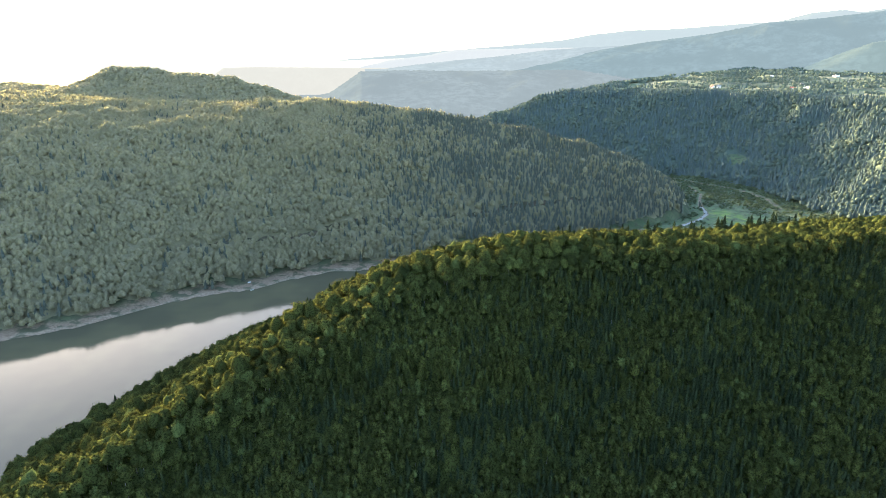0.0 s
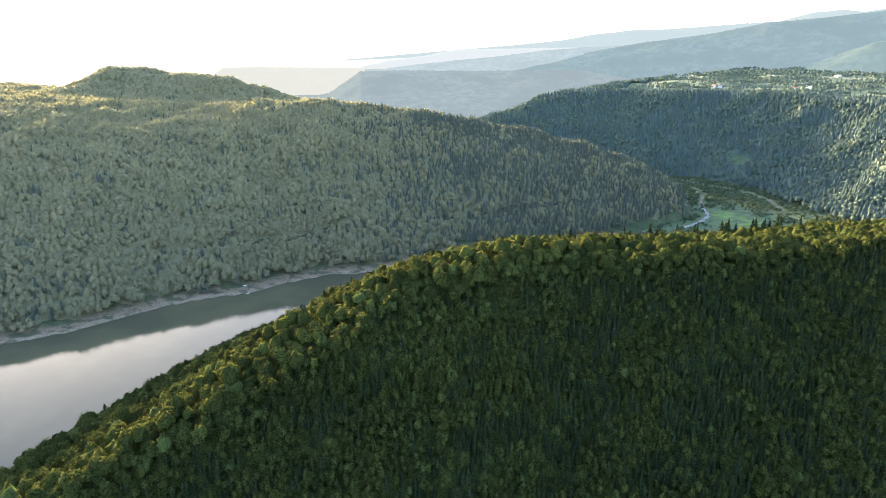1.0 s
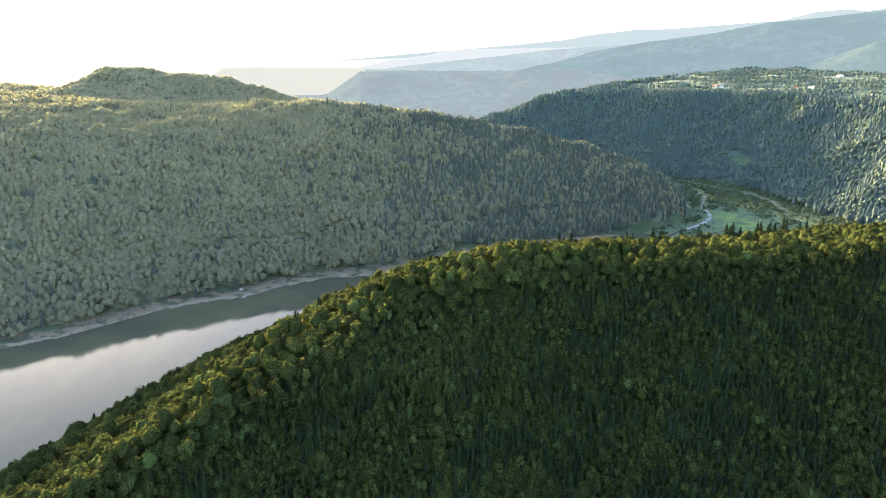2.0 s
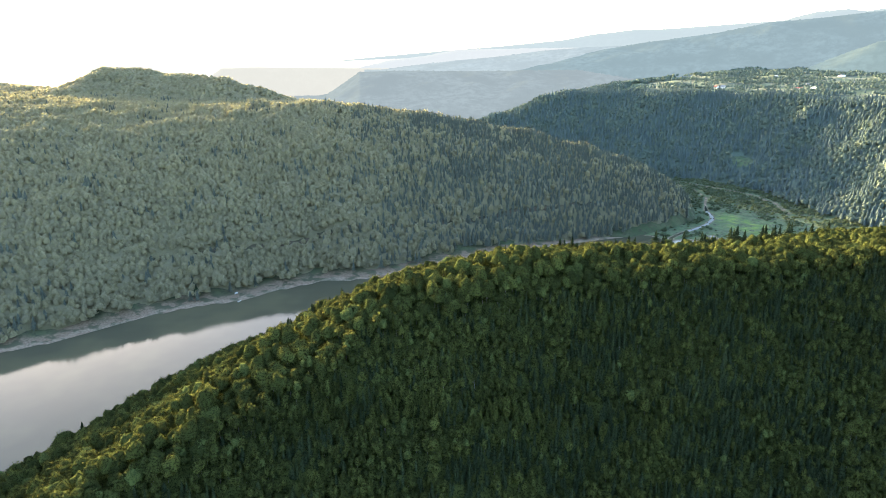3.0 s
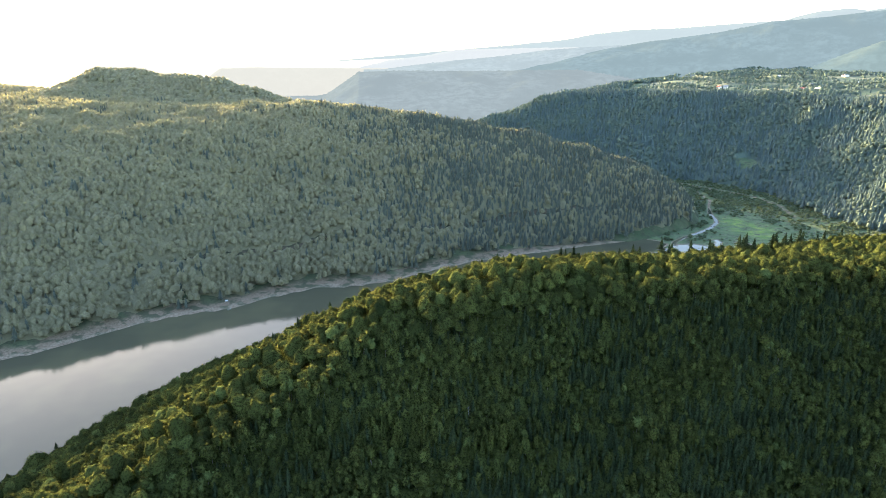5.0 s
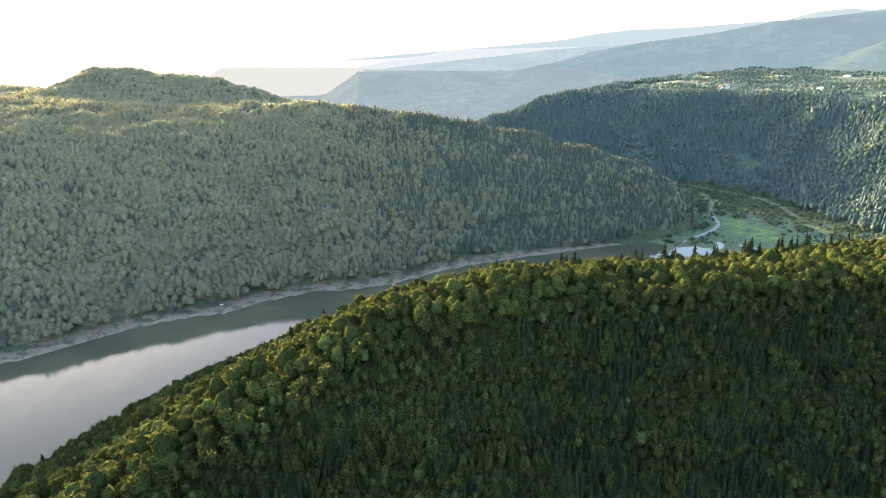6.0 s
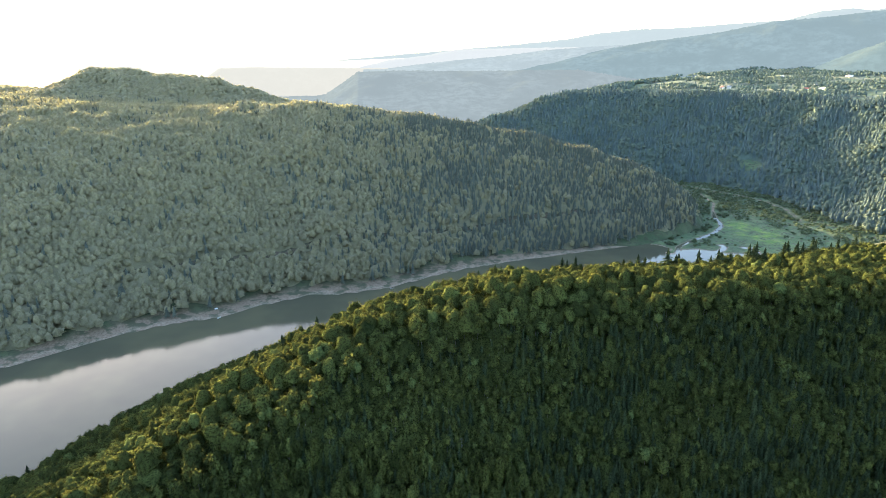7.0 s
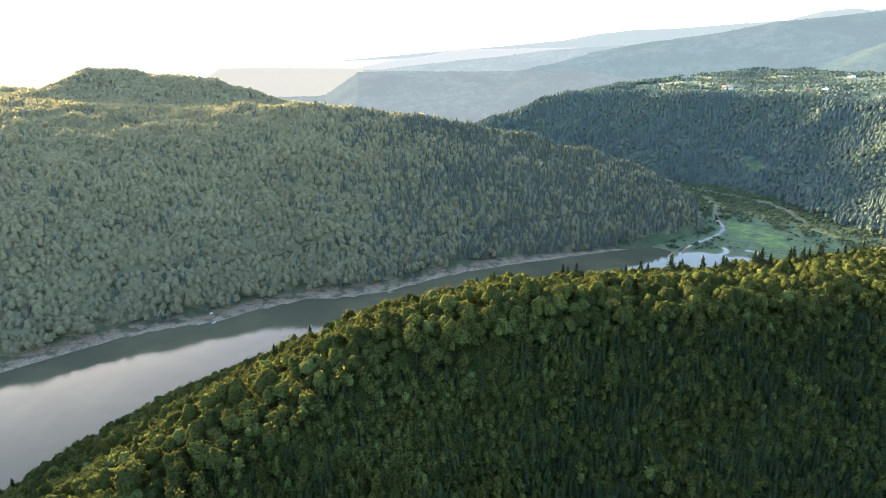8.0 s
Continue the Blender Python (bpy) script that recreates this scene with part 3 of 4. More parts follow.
# the crest and the side towards the lake: large round crowns
x, y, r = scatter(-320, 470, 190, 600, 6.3, 52)
past = past_crest(x, y)
keep = spur_wood(x, y) & (past > -20 + 8 * lump(x, y, 35, 66))
x, y, past = x[keep], y[keep], past[keep]
down = smooth(past, 5, 60)
size = r.uniform(3.7, 5.3, len(x)) * (1 - 0.12 * down) * (1 + 0.15 * lump(x, y, 45, 64))
woods("crest_broadleaf_wood", "round sunlit broadleaf crowns along the crest of the spur", spots_of(x, y, size, size * r.uniform(0.92, 1.22, len(x))), ROUND, LEAF, 73, 0.04, True)

# the hill across the lake
FAR_BROAD = [broad_crown(s + 20, 22, 0.40, 8, 1, 0.35 if s % 2 else 0.1, 0.84, 0.7, -0.25, 0.72, 12) for s in range(6)]
FAR_SPRUCE = [spruce_crown(s + 20, 5, 4, 0.24 + 0.02 * s, 0.6) for s in range(4)]
TINY_BROAD = [broad_crown(s + 30, 6, 0.6, 6, 1, 0.0, 0.9, 0.5, -0.25, 0.8) for s in range(4)]
TINY_SPRUCE = [spruce_crown(s + 30, 3, 4, 0.2) for s in range(3)]
x, y, r = scatter(-1150, 500, 500, 1750, 6.2, 81)
d = to_line(x, y, FAR_SHORE + GORGE_LEFT)
keep = within(x, y, FAR_HILL) & (d > np.where(y > 930, 10, 23 - 11 * smooth(x, 60, 220)) + 8 * lump(x, y, 60, 41)) & (y < 1215 + 0.42 * np.clip(-x, 0, 260)) & (np.abs(x) < 60 + 0.75 * y) & (to_line(x, y, HILL_ROAD) > 3.2)
x, y = x[keep], y[keep]
conifer = r.rand(len(x)) < np.clip(-0.02 + 0.3 * lump(x, y, 150, 83) + 0.90 * smooth(x + 0.25 * (y - 900), -260, 160), 0.03, 0.93)
grow = 1 + 0.2 * lump(x, y, 90, 84)
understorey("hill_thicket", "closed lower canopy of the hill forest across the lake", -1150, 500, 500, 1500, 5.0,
            lambda x, y: within(x, y, FAR_HILL) & (to_line(x, y, FAR_SHORE + GORGE_LEFT) > np.where(y > 930, 16, 32 - 12 * smooth(x, 60, 220)) + 8 * lump(x, y, 60, 41)) & (y < 1215 + 0.42 * np.clip(-x, 0, 260)) & (np.abs(x) < 60 + 0.75 * y) & (to_line(x, y, HILL_ROAD) > 5.5), 10.0, HAZED_HILL_LEAF, 152)
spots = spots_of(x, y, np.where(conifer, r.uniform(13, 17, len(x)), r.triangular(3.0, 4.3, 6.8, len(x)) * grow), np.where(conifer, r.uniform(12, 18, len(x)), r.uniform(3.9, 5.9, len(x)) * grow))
woods("hill_broadleaf_wood", "broadleaf forest covering the hill across the lake, paled to grey-green for haze", spots[~conifer], FAR_BROAD, HAZED_HILL_LEAF, 91, 0)
woods("hill_spruce_wood", "spruces among the hill forest across the lake, needles paled for haze", spots[conifer], FAR_SPRUCE, HAZED_HILL_NEEDLE, 92, 0.02, False)

# the rise behind that hill
x, y, r = scatter(-1300, 40, 1200, 1640, 8.5, 86)
keep = within(x, y, FAR_HILL) & (to_line(x, y, GORGE_LEFT) > 12) & (y > 1205 + 0.42 * np.clip(-x, 0, 260)) & (np.abs(x) < 60 + 0.75 * y) 
x, y = x[keep], y[keep]
understorey("rise_thicket", "lower canopy of the wood on the rise behind the hill", -1500, 0, 1200, 1800, 11.0, lambda x, y: within(x, y, FAR_HILL) & (to_line(x, y, GORGE_LEFT) > 16) & (y > 1205 + 0.42 * np.clip(-x, 0, 260)) & (np.abs(x) < 60 + 0.75 * y), 8.0, HAZED_HILL_LEAF, 154)
woods("rise_broadleaf_wood", "broadleaf wood on the rise behind the hill, paled for haze", spots_of(x, y, r.uniform(5.2, 7.4, len(x)), r.uniform(4.4, 6.4, len(x))), TINY_BROAD, HAZED_HILL_LEAF, 94, 0, True)

# the plateau's steep side
x, y, r = scatter(-350, 1500, 800, 2100, 8.2, 101)
d = to_line(x, y, PLATEAU_FOOT)
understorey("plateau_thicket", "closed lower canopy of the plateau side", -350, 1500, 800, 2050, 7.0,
            lambda x, y: within(x, y, PLATEAU) & (to_line(x, y, PLATEAU_FOOT) > 26) & (to_line(x, y, PLATEAU_FOOT) < 375) & (np.abs(x - 100) < 60 + 0.73 * y) & ((y < 1620) | (x > -100)) & (np.hypot((x - 640) / 22, (y - 1322) / 30) > 1), 9.5, HAZED_FAR_LEAF, 153)
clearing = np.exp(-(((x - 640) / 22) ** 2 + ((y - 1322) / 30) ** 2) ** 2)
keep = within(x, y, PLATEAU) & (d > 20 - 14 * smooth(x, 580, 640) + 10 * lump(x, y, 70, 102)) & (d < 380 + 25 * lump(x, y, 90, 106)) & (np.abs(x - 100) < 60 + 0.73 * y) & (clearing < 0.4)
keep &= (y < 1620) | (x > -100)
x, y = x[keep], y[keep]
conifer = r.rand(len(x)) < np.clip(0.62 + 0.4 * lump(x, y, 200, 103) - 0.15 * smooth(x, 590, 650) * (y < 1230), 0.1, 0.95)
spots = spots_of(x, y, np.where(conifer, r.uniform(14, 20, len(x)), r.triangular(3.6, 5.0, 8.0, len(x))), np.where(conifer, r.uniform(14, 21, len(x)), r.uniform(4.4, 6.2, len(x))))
woods("plateau_broadleaf_wood", "broadleaf trees on the plateau side, tinted blue-green for haze", spots[~conifer], FAR_BROAD, HAZED_FAR_LEAF, 111, 0)
woods("plateau_spruce_wood", "spruces on the steep plateau side, tinted blue-green for haze", spots[conifer], FAR_SPRUCE, HAZED_FAR_NEEDLE, 112, 0.02, False)

# belts of trees on the farmland, the gorge and the mountain
x, y, r = scatter(-2000, 3000, 1500, 3500, 13.5, 121)
d = to_line(x, y, PLATEAU_FOOT)
free = np.where(d > 330, openness(x, y), 0.0)
keep = within(x, y, PLATEAU) & (d > 360) & (np.hypot(x, y) < 3400) & (np.abs(x - 60) < 60 + 0.72 * y) & (r.rand(len(x)) < np.where(free < 0.5, 0.9, 0.04))
x, y = x[keep], y[keep]
conifer = r.rand(len(x)) < np.clip(0.3 + 0.35 * lump(x, y, 200, 123), 0.05, 0.9)
spots = spots_of(x, y, np.where(conifer, r.uniform(13, 18, len(x)), np.where(d[keep] < 330, r.uniform(6.0, 9.0, len(x)), r.uniform(4.4, 7.2, len(x)))), np.where(conifer, r.uniform(13, 18, len(x)), r.uniform(3.6, 5.4, len(x))))
woods("farmland_broadleaf_wood", "belts of green trees between the plateau fields, paled for haze", spots[~conifer], TINY_BROAD, HAZED_FAR_LEAF, 131, 0, True)
woods("farmland_spruce_wood", "scattered spruces between the plateau fields", spots[conifer], TINY_SPRUCE, HAZED_FAR_NEEDLE, 132, 0, False)


# the wooded side of the gorge
x, y, r = scatter(-250, 900, 1950, 3050, 10.0, 124)
d = to_line(x, y, PLATEAU_FOOT)
keep = within(x, y, PLATEAU) & (d > 15) & (d < 375) & (np.abs(x) < 60 + 0.5 * y)
x, y = x[keep], y[keep]
woods("gorge_broadleaf_wood", "wood on the steep side of the gorge, tinted blue-green for haze", spots_of(x, y, r.uniform(5.0, 8.0, len(x)), r.uniform(4.2, 6.4, len(x))), TINY_BROAD, HAZED_FAR_LEAF, 134, 0, True)


# ---- single trees ----
def bm_from(v, f, rounded=False):
    bm = bmesh.new()
    vs = [bm.verts.new(p) for p in v]
    for q in f:
        bm.faces.new([vs[c] for c in q]).smooth = rounded
    return bm


def part(name, bm, material, parent, label=""):
    me = bpy.data.meshes.new(name)
    bm.to_mesh(me)
    bm.free()
    me.materials.append(material)
    ob = new(name, me)
    ob.parent = parent
    return tagged(ob, label)


def tapered(path, radii, sides=7):
    """A bent, tapering stem along a path."""
    bm = bmesh.new()
    rings = []
    for q, (p, w) in enumerate(zip(path, radii)):
        a, b = Vector(path[max(q - 1, 0)]), Vector(path[min(q + 1, len(path) - 1)])
        turn = (b - a).to_track_quat("Z", "Y")
        rings.append([bm.verts.new(Vector(p) + turn @ Vector((w * math.cos(k * 6.2832 / sides), w * math.sin(k * 6.2832 / sides), 0))) for k in range(sides)])
    for low, high in zip(rings, rings[1:]):
        for k in range(sides):
            bm.faces.new((low[k], low[(k + 1) % sides], high[(k + 1) % sides], high[k]))
    bm.faces.new(rings[-1])
    return bm


def broadleaf_tree(seed, label, clumps=190, size=0.27):
    """A broadleaf tree about 12 m high with a crown 6 m wide, built at the origin."""
    r = random.Random(seed)
    tree = tagged(new("broadleaf_tree"), label, "tree", "trees on the shaded slope")
    part("trunk", tapered([(0, 0, -0.5), (0.1, 0.05, 2.5), (0.0, 0.15, 5.5), (0.1, 0.1, 9.0)], [0.26, 0.2, 0.14, 0.05]), BARK, tree)
    for q in range(4):
        a, z, l = q * 1.6 + r.uniform(-0.3, 0.3), 3.2 + q * 0.9, 2.2 - 0.25 * q
        part("limb", tapered([(0, 0.1, z), (math.cos(a) * l * 0.5, math.sin(a) * l * 0.5, z + 0.9), (math.cos(a) * l, math.sin(a) * l, z + 2.0)], [0.09, 0.06, 0.02], 5), BARK, tree)
    v, f = broad_crown(seed + 200, clumps, size, 9, 2, 0.3)
    part("crown", bm_from(v * (2.9, 2.9, 4.4), f), LEAF, tree)
    return tree


def spruce_tree(seed, label, group="trees on the shaded slope", tiers=11, width=0.2):
    """A spruce 12 m high, built at the origin."""
    tree = tagged(new("spruce_tree"), label, "tree", group)
    part("trunk", tapered([(0, 0, -0.5), (0.02, 0, 4.0), (0.0, 0.03, 11.6)], [0.17, 0.13, 0.02]), BARK, tree)
    v, f = spruce_boughs(seed + 300, tiers, 7, width)
    part("crown", bm_from(v * 12.0, f), NEEDLE, tree)
    return tree


def plant(kind, x, y, wide, high, turn):
    """Moves a fresh thing, or a copy of one, to its place: its width and height as factors."""
    z = float(land(np.array([x]), np.array([y]))[0])
    kind.scale = (wide, wide, high)
    return copy_thing(kind, pose(x, y, z - 0.1, 0, 0, turn))


def remove(thing):
    for o in (*thing.children_recursive, thing):
        bpy.data.objects.remove(o)


r = random.Random(5)
models = [broadleaf_tree(s, "leafy young broadleaf tree with a pointed green crown") for s in range(4)]
for q, (x, y, w, h) in enumerate(singles_broad):
    plant(models[q % 4], x, y, w / 2.9, h * 1.5 / 4.4, r.uniform(0, 360))
for m in models:
    remove(m)
models = [spruce_tree(s, "dark green spruce with drooping boughs") for s in range(3)]
for q, (x, y, w, h) in enumerate(singles_spruce):
    plant(models[q % 3], x, y, w / 12, h / 12, r.uniform(0, 360))
# tall spruces that stand clear of the crest and the lake side
for q, (x, y, h) in enumerate([(-233, 381, 16), (-238, 374, 13), (-222, 385, 12), (-180, 372, 13), (-76, 382, 17), (-88, 375, 17), (-92, 384, 16), (-107, 378, 15), (-66, 388, 14), (-60, 398, 19), (34, 436, 15), (45, 444, 17), (49, 446, 15), (88, 448, 18),
                               (92, 452, 17), (97, 450, 19), (131, 460, 17), (142, 465, 20), (146, 463, 18), (165, 474, 24), (170, 472, 19), (174, 478, 20), (189, 481, 23), (201, 488, 18), (205, 486, 22), (209, 490, 20), (216, 492, 17), (232, 497, 23), (236, 499, 21),
                               (240, 503, 24), (245, 500, 19), (262, 506, 22), (266, 509, 24), (271, 507, 20), (275, 512, 23), (281, 515, 21), (286, 512, 24), (292, 518, 22), (305, 520, 20), (312, 523, 22), (330, 530, 21)]):
    t = plant(models[q % 3], x, y, h / 12 * 1.45, h / 12 * 0.95, r.uniform(0, 360))
    tagged(t, "tall dark spruce rising above the sunlit crest", group="spruces on the crest")
for m in models:
    remove(m)


def dead_spruce(seed):
    """A bare grey trunk with stubs of boughs."""
    r = random.Random(seed)
    tree = tagged(new("dead_tree"), "bare grey dead spruce trunk with broken stubs", "dead tree", "dead trees on the slope")
    part("trunk", tapered([(0, 0, -0.4), (0.1, 0, 5.0), (0.15, 0.1, 11.0)], [0.19, 0.14, 0.03]), DEAD, tree)
    for q in range(12):
        a, z, l = r.uniform(0, 6.28), 3.5 + q * 0.6, r.uniform(0.5, 1.3)
        part("stub", tapered([(0, 0, z), (math.cos(a) * l, math.sin(a) * l, z - 0.15)], [0.05, 0.02], 4), DEAD, tree)
    return tree


m = dead_spruce(3)
for x, y, h in [(59, 343, 0.8), (64, 345, 0.75), (69, 344, 0.85), (75, 346, 0.7), (-150, 262, 0.9), (20, 292, 0.8), (96, 318, 0.8), (171, 330, 0.9)]:
    plant(m, x, y, 1.0, h, r.uniform(0, 360))
remove(m)


# ---- the valley: willow shrubs and small trees on the meadow ----
def willow_shrub(seed, label):
    thing = tagged(new("willow_shrub"), label, "shrub", "shrubs in the meadow")
    v, f = broad_crown(seed + 400, 40, 0.34, 7)
    part("foliage", bm_from((v - (0, 0, 0.75)) * (1.0, 1.0, 0.7), f), WILLOW, thing)
    for q in range(3):
        a = q * 2.1 + seed
        part("stem", tapered([(0, 0, -0.2), (math.cos(a) * 0.2, math.sin(a) * 0.2, 0.3), (math.cos(a) * 0.4, math.sin(a) * 0.4, 0.7)], [0.05, 0.04, 0.02], 5), BARK, thing)
    return thing


models = [willow_shrub(s, "rounded grey-green willow shrub on the valley meadow") for s in range(5)]
xs, ys, rr = scatter(330, 760, 900, 1330, 8.0, 141)
zs = land(xs, ys)
valley = within(xs, ys, MEADOW) & ~within(xs, ys, FAR_HILL) & (zs > 0.45) & (to_line(xs, ys, STREAM) > 6) & (to_line(xs, ys, VALLEY_TRACK) > 5) & (~within(xs, ys, PLATEAU) | (to_line(xs, ys, PLATEAU_FOOT) < 24))
thicket = lump(xs, ys, 90, 143) + 0.6 * lump(xs, ys, 35, 144) + 0.9 * smooth(ys, 990, 1120) - 1.3 * np.exp(-(((xs - 478) / 48) ** 2 + ((ys - 960) / 80) ** 2) ** 2) + 0.8 * np.exp(-((to_line(xs, ys, STREAM) - 14) / 9) ** 2) + 0.5 * smooth(xs, 520, 580)
valley &= (rr.rand(len(xs)) < smooth(thicket, 0.15, 0.9) * 0.8) & (zs < 14)
order = rr.permutation(np.where(valley)[0])[:300]
for q in order:
    w = rr.uniform(2.2, 5.2)
    plant(models[q % 5], xs[q], ys[q], w, w * rr.uniform(0.75, 1.1), rr.uniform(0, 360))
for m in models:
    remove(m)


# low willow thicket between the single shrubs
xs, ys, rr = scatter(330, 770, 900, 1340, 6.0, 145)
zs = land(xs, ys)
low = within(xs, ys, MEADOW) & ~within(xs, ys, FAR_HILL) & (zs > 0.45) & (zs < 12) & (to_line(xs, ys, STREAM) > 6) & (to_line(xs, ys, VALLEY_TRACK) > 5) & (~within(xs, ys, PLATEAU) | (to_line(xs, ys, PLATEAU_FOOT) < 26))
low &= rr.rand(len(xs)) < smooth(lump(xs, ys, 70, 146) + 0.7 * lump(xs, ys, 28, 147) + 1.1 * smooth(ys, 1000, 1130) + 0.6 * smooth(xs, 510, 570) - 1.5 * np.exp(-(((xs - 478) / 50) ** 2 + ((ys - 960) / 85) ** 2) ** 2), 0.0, 1.0) * 0.95
woods("willow_thicket", "low grey-green willow thicket spread over the valley meadow", spots_of(xs[low], ys[low], rr.uniform(1.6, 3.6, low.sum()), rr.uniform(0.9, 1.8, low.sum())), TINY_BROAD, WILLOW, 148, 0)


# ---- houses on the plateau ----
def box(bm, x0, x1, y0, y1, z0, z1):
    v = [bm.verts.new(p) for p in ((x0, y0, z0), (x1, y0, z0), (x1, y1, z0), (x0, y1, z0), (x0, y0, z1), (x1, y0, z1), (x1, y1, z1), (x0, y1, z1))]
    for q in ((0, 3, 2, 1), (4, 5, 6, 7), (0, 1, 5, 4), (1, 2, 6, 5), (2, 3, 7, 6), (3, 0, 4, 7)):
        bm.faces.new([v[c] for c in q])
    return bm


def house(x, y, turn, wide, deep, tall, roof, label):
    z = float(land(np.array([x]), np.array([y]))[0])
    thing = tagged(new("house"), label, "house", "houses on the plateau")
    thing.matrix_world = pose(x, y, z, 0, 0, turn)
    bm = box(bmesh.new(), -wide / 2, wide / 2, -deep / 2, deep / 2, -1, tall)
    for side in (-1, 1):
        a, b, c = (bm.verts.new((side * wide / 2, -deep / 2, tall)), bm.verts.new((side * wide / 2, deep / 2, tall)), bm.verts.new((side * wide / 2, 0, tall + deep * 0.42)))
        bm.faces.new((a, b, c))
    part("wall", bm, PLASTER, thing)
    bm = bmesh.new()
    o, e, ridge = 0.5, deep * 0.42, tall + deep * 0.42 + 0.15
    for side in (-1, 1):
        low = tall - e * 2 * o / deep + 0.15
        pts = [(-wide / 2 - o, side * (deep / 2 + o), low), (wide / 2 + o, side * (deep / 2 + o), low), (wide / 2 + o, 0, ridge), (-wide / 2 - o, 0, ridge)]
        lower_v = [bm.verts.new(p) for p in pts]
        upper_v = [bm.verts.new((p[0], p[1], p[2] + 0.18)) for p in pts]
        bm.faces.new(lower_v)
        bm.faces.new(upper_v)
        for q in range(4):
            bm.faces.new((lower_v[q], lower_v[(q + 1) % 4], upper_v[(q + 1) % 4], upper_v[q]))
    cover_part = part("roof", bm, roof, thing)
    part("chimney", box(bmesh.new(), wide * 0.2, wide * 0.2 + 0.7, -0.9, -0.2, ridge - 0.9, ridge + 1.1), PLASTER, cover_part)
    for q in range(3):
        cx = (q - 1) * wide * 0.3
        part("window" if q != 1 else "door", box(bmesh.new(), cx - 0.5, cx + 0.5, -deep / 2 - 0.04, -deep / 2 + 0.05, 0.0 if q == 1 else 0.9, 2.1), DARK_GLASS, thing)
    return thing


RED, PALE, GREY = ("red-tiled", RED_ROOF), ("white sheet-roofed", WHITE_ROOF), ("grey-roofed", GREY_ROOF)
for q, (x, y, kind) in enumerate([(893, 1690, PALE), (998, 1738, PALE), (1012, 1745, PALE), (1000, 1800, RED), (1090, 1912, GREY), (1200, 2316, PALE), (1212, 2330, PALE), (790, 1850, RED), (815, 1862, GREY), (1427, 2292, PALE), (1440, 2330, RED),
                                  (700, 2250, GREY), (1330, 2080, GREY), (520, 2150, GREY)]):
    house(x, y, 25 + 37 * (q % 5), 11 + q % 4 * 2, 8, 3.2 + (q % 3) * 0.8, kind[1], kind[0] + " plastered farmhouse among plateau trees")


# ---- by the lake ----
def boat(x, y, z, turn, label):
    """A small open boat, 4.6 m long."""
    thing = tagged(new("boat"), label, "boat", "boats by the shore")
    thing.matrix_world = pose(x, y, z, 0, 0, turn)
    bm = bmesh.new()
    rings = []
    for u in (-1, -0.7, -0.3, 0.2, 0.6, 0.88, 1.0):
        w = 0.85 * (1 - max(u, 0) ** 2.2) + 0.02
        keel = -0.18 + 0.25 * max(u, 0) ** 3
        rings.append([bm.verts.new(p) for p in ((u * 2.3, -w, 0.5 + 0.15 * u * u), (u * 2.3, -w * 0.75, 0.1 + keel * 0.4), (u * 2.3, 0, keel), (u * 2.3, w * 0.75, 0.1 + keel * 0.4), (u * 2.3, w, 0.5 + 0.15 * u * u))])
    for a, b in zip(rings, rings[1:]):
        for q in range(4):
            bm.faces.new((a[q], a[q + 1], b[q + 1], b[q]))
    bm.faces.new(rings[0])
    bmesh.ops.solidify(bm, geom=bm.faces[:], thickness=0.05)
    part("hull", bm, WHITE_PAINT, thing)
    for u in (-1.2, 0.1, 1.1):
        part("bench", box(bmesh.new(), u - 0.14, u + 0.14, -0.72, 0.72, 0.32, 0.37), DEAD, thing)
    return thing


boat(-48, 737, 0.0, 18, "white open boat moored at the muddy shore")
boat(-219, 654, 0.05, 60, "small white boat drawn up on the mud")


def shelter(x, y, turn):
    """A low lean-to: a white sheet roof on four posts."""
    z = float(land(np.array([x]), np.array([y]))[0])
    thing = tagged(new("shelter"), "low shelter with a white sheet roof on the bank", "shelter")
    thing.matrix_world = pose(x, y, z, 0, 0, turn)
    bm = bmesh.new()
    low = [bm.verts.new(p) for p in ((-1.7, -1.1, 1.6), (1.7, -1.1, 1.6), (1.7, 1.1, 2.0), (-1.7, 1.1, 2.0))]
    high = [bm.verts.new((v.co.x, v.co.y, v.co.z + 0.08)) for v in low]
    bm.faces.new(low[::-1])
    bm.faces.new(high)
    for q in range(4):
        bm.faces.new((low[q], low[(q + 1) % 4], high[(q + 1) % 4], high[q]))
    part("roof", bm, WHITE_PAINT, thing, "white sheet roof")
    for px, py, h in ((-1.5, -0.95, 1.62), (1.5, -0.95, 1.62), (1.5, 0.95, 1.97), (-1.5, 0.95, 1.97)):
        part("post", tapered([(px, py, -0.4), (px, py, h)], [0.07, 0.06], 6), DEAD, thing)
    return thing


shelter(-227, 669, 25)


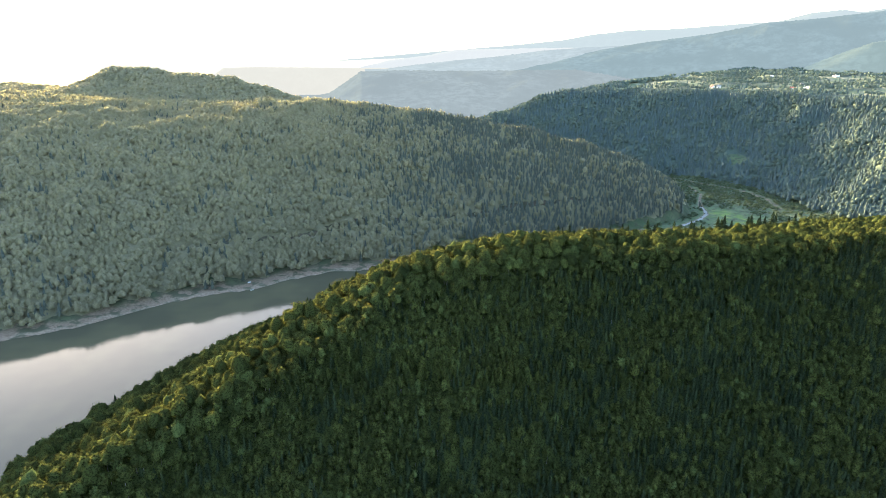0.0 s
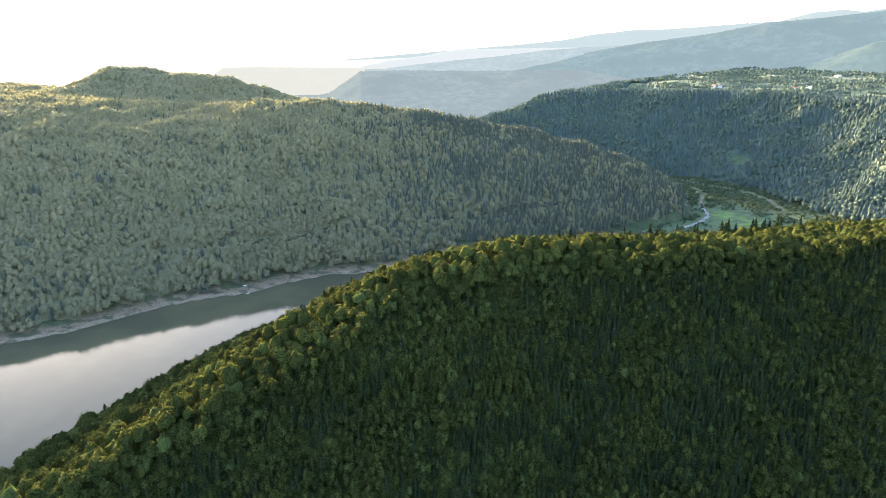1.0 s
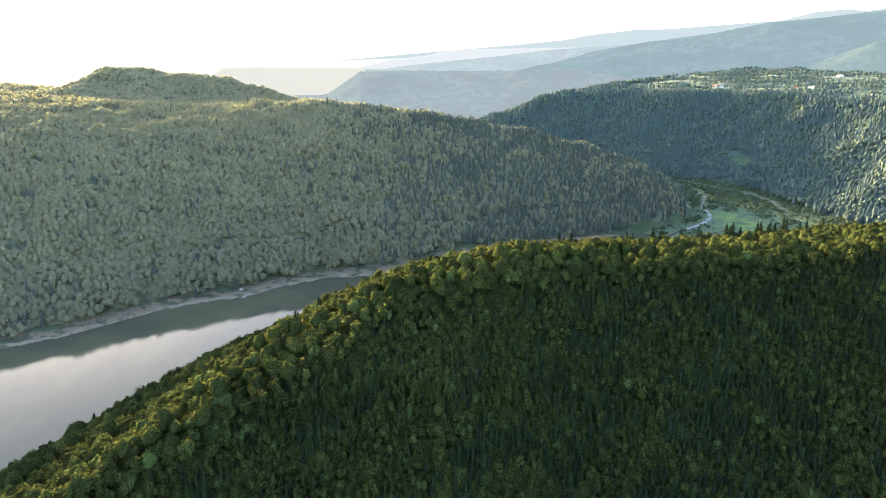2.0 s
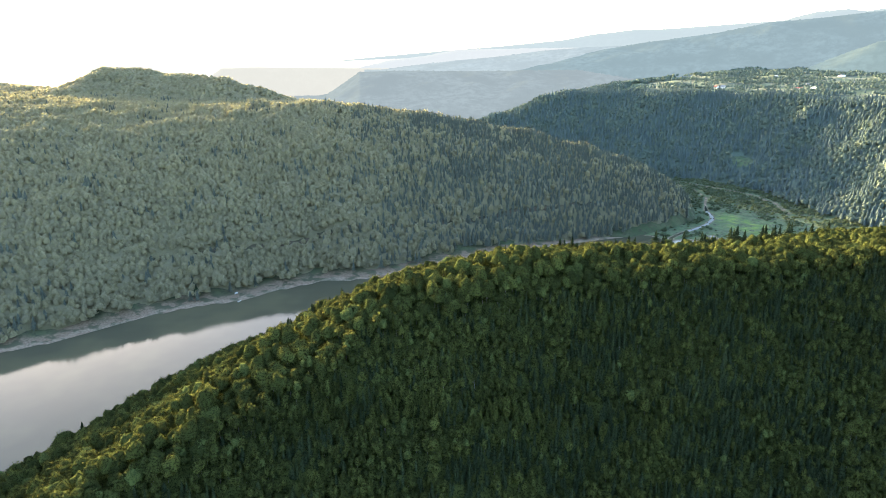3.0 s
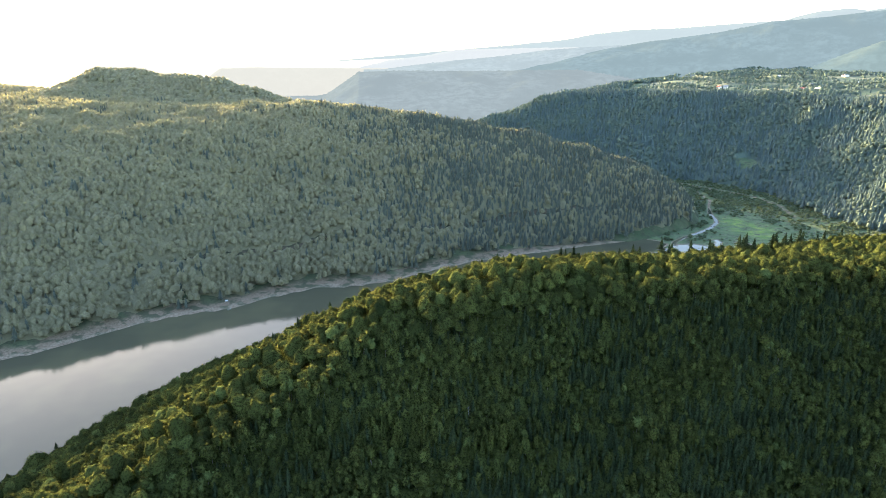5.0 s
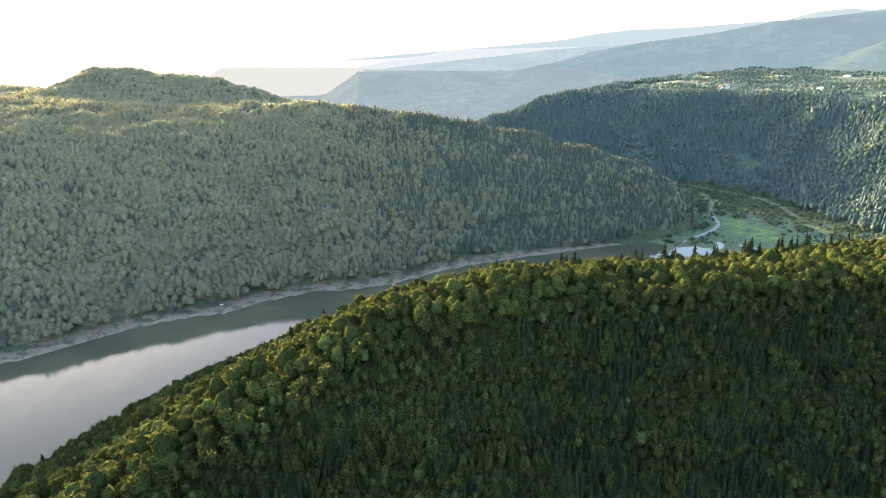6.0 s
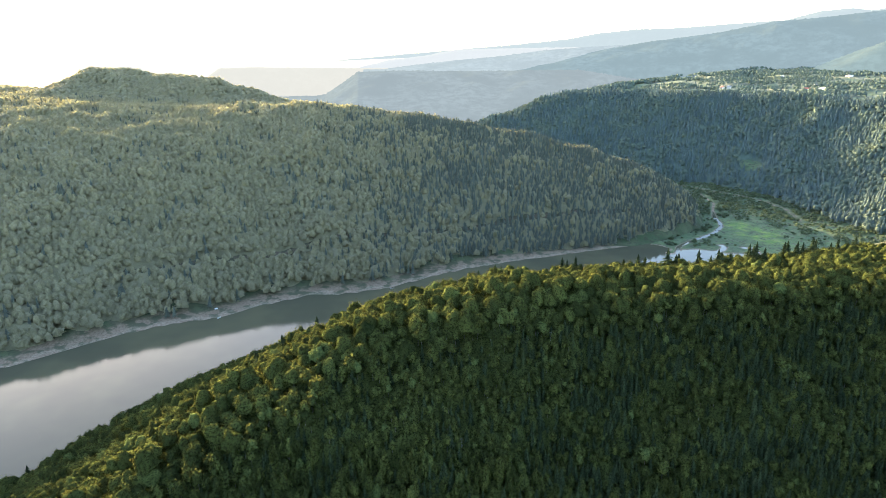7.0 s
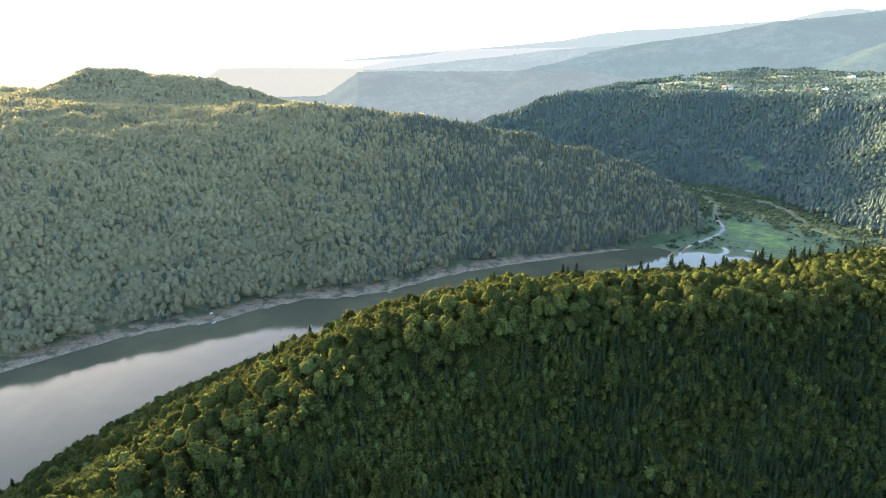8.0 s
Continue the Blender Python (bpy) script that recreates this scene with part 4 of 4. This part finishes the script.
# ---- the hazy distance: ranges four to five kilometres off, self-lit to imitate haze ----
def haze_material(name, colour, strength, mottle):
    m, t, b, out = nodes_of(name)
    # the slopes emit their own pale light: haze painted as glow
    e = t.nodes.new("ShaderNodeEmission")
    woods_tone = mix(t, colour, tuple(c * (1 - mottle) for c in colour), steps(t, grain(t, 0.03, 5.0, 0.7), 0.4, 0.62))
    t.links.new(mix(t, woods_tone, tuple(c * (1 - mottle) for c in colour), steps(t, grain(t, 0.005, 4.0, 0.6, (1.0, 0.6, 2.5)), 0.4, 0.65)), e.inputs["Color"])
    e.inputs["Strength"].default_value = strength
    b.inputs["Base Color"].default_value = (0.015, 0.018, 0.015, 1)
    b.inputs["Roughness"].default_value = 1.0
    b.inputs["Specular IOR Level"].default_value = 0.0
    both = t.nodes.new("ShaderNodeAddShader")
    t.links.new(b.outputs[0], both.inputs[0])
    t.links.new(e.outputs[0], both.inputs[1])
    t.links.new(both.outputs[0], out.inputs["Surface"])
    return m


def distant_range(name, label, away, skyline, colour, strength, rough, seed):
    """A far range as a long ridge with sloping sides. skyline: degrees clockwise from straight ahead, and degrees above eye level."""
    turns = np.arange(skyline[0][0], skyline[-1][0], 0.12)
    rise = np.interp(turns, [a for a, _ in skyline], [b for _, b in skyline])
    r = np.random.RandomState(seed)
    rise = rise + rough * np.convolve(r.normal(size=len(turns)), (0.25, 0.5, 0.25), "same")
    a = np.radians(turns)
    top = EYE + away * np.tan(np.radians(rise))
    rows = []
    for near, z in ((-260, top - 330), (-60, top - 45), (0, top), (120, top - 120), (300, top - 330)):
        rows.append(np.stack(((away + near) * np.sin(a), (away + near) * np.cos(a), z), -1))
    n = np.arange(5 * len(a)).reshape(5, len(a))
    f = np.stack((n[:-1, :-1], n[:-1, 1:], n[1:, 1:], n[1:, :-1]), -1).reshape(-1)
    me = quick_mesh(name, np.concatenate(rows), f, np.full(len(f) // 4, 4))
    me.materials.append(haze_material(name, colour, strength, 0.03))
    return tagged(new(name, me), label, "hills", kind="structure")


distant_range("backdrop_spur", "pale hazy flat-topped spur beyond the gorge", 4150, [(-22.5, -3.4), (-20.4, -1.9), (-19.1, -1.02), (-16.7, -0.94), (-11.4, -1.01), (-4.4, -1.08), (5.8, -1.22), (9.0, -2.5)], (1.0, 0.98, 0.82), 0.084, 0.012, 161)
def massif(name, label, foot, away, low, skyline, colour, strength, seed):
    """A broad wooded mountainside that climbs from the height low at its foot to its skyline, folded into spurs and hollows."""
    turns = np.arange(skyline[0][0], skyline[-1][0], 0.1)
    up = np.arange(0, 1.3, 0.03)
    T, U = np.meshgrid(np.radians(turns), up)
    rise = np.interp(turns, [a for a, _ in skyline], [b for _, b in skyline])[None, :]
    top = np.maximum(EYE + away * np.tan(np.radians(rise)) - low, 0)
    R = foot + (away - foot) * U
    X, Y = R * np.sin(T), R * np.cos(T)
    climb = np.where(U < 1, smooth(U, -0.25, 1.0), 1 - 1.8 * (U - 1))
    Z = low + top * climb - 60 * (1 - smooth(U, 0.0, 0.06)) + smooth(U, 0.05, 0.4) * (1 - smooth(U, 0.75, 1.0)) * np.minimum(0.1 * top, 14) * lump(X, Y, 420, seed)
    Z = Z + np.where(np.abs(U - 1) < 0.04, 2.2, 0.5) * np.random.RandomState(seed).normal(size=U.shape)
    n = np.arange(U.size).reshape(U.shape)
    f = np.stack((n[:-1, :-1], n[:-1, 1:], n[1:, 1:], n[1:, :-1]), -1).reshape(-1)
    me = quick_mesh(name, np.stack((X, Y, Z), -1).reshape(-1, 3), f, np.full(len(f) // 4, 4))
    me.polygons.foreach_set("use_smooth", np.ones(len(f) // 4, bool))
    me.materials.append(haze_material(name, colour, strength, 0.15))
    return tagged(new(name, me), label, "hills", kind="structure")


massif("backdrop_headland", "wooded headland above the gorge, glowing pale grey-blue as haze", 2200, 3150, 30, [(-20.0, -3.4), (-11.0, -3.35), (-10.3, -3.2), (-9.0, -2.4), (-7.4, -1.36), (-5.0, -1.26), (0.0, -1.30), (6.0, -1.28), (12.0, -1.2), (17.0, -2.0)], (0.82, 0.97, 0.96), 0.052, 174)
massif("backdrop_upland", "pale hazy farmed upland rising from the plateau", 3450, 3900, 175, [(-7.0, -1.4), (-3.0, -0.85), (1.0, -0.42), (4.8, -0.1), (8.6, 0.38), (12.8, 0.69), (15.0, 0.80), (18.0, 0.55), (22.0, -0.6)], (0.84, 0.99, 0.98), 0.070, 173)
massif("backdrop_mountain", "wooded mountainside beyond the plateau farmland, glowing pale blue as haze", 3260, 3750, 175, [(6.0, -1.2), (10.0, -0.3), (14.0, 0.5), (17.5, 1.07), (22.1, 1.63), (24.9, 2.13), (26.6, 2.46), (29.7, 2.66), (32.5, 2.92), (36.0, 3.3), (44.0, 3.0)], (0.72, 0.96, 0.98), 0.051, 171)
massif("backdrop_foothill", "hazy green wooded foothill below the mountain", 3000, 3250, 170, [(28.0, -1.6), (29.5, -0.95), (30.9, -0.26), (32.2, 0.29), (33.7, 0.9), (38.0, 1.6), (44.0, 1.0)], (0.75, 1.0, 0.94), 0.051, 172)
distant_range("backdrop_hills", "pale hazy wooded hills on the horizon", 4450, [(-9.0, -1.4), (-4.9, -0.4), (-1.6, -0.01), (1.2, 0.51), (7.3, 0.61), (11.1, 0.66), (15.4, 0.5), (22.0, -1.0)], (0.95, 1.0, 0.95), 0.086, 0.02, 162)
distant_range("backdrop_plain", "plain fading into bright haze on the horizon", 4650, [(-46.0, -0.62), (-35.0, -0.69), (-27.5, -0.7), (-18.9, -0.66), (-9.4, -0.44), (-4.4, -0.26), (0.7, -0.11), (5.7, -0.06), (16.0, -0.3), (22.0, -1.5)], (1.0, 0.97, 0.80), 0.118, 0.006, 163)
distant_range("backdrop_mountains", "mountains behind the plateau, glowing pale blue as haze", 4850, [(-14.0, -0.8), (-8.4, -0.3), (-1.3, 0.3), (5.7, 0.85), (10.6, 1.3), (13.1, 1.75), (16.2, 2.05), (19.2, 2.1), (22.0, 2.28), (24.4, 2.41), (27.3, 2.56), (29.5, 3.11), (31.5, 3.28), (32.7, 3.08), (34.4, 3.29), (44.0, 3.0)], (0.86, 1.0, 0.97), 0.074, 0.01, 164)
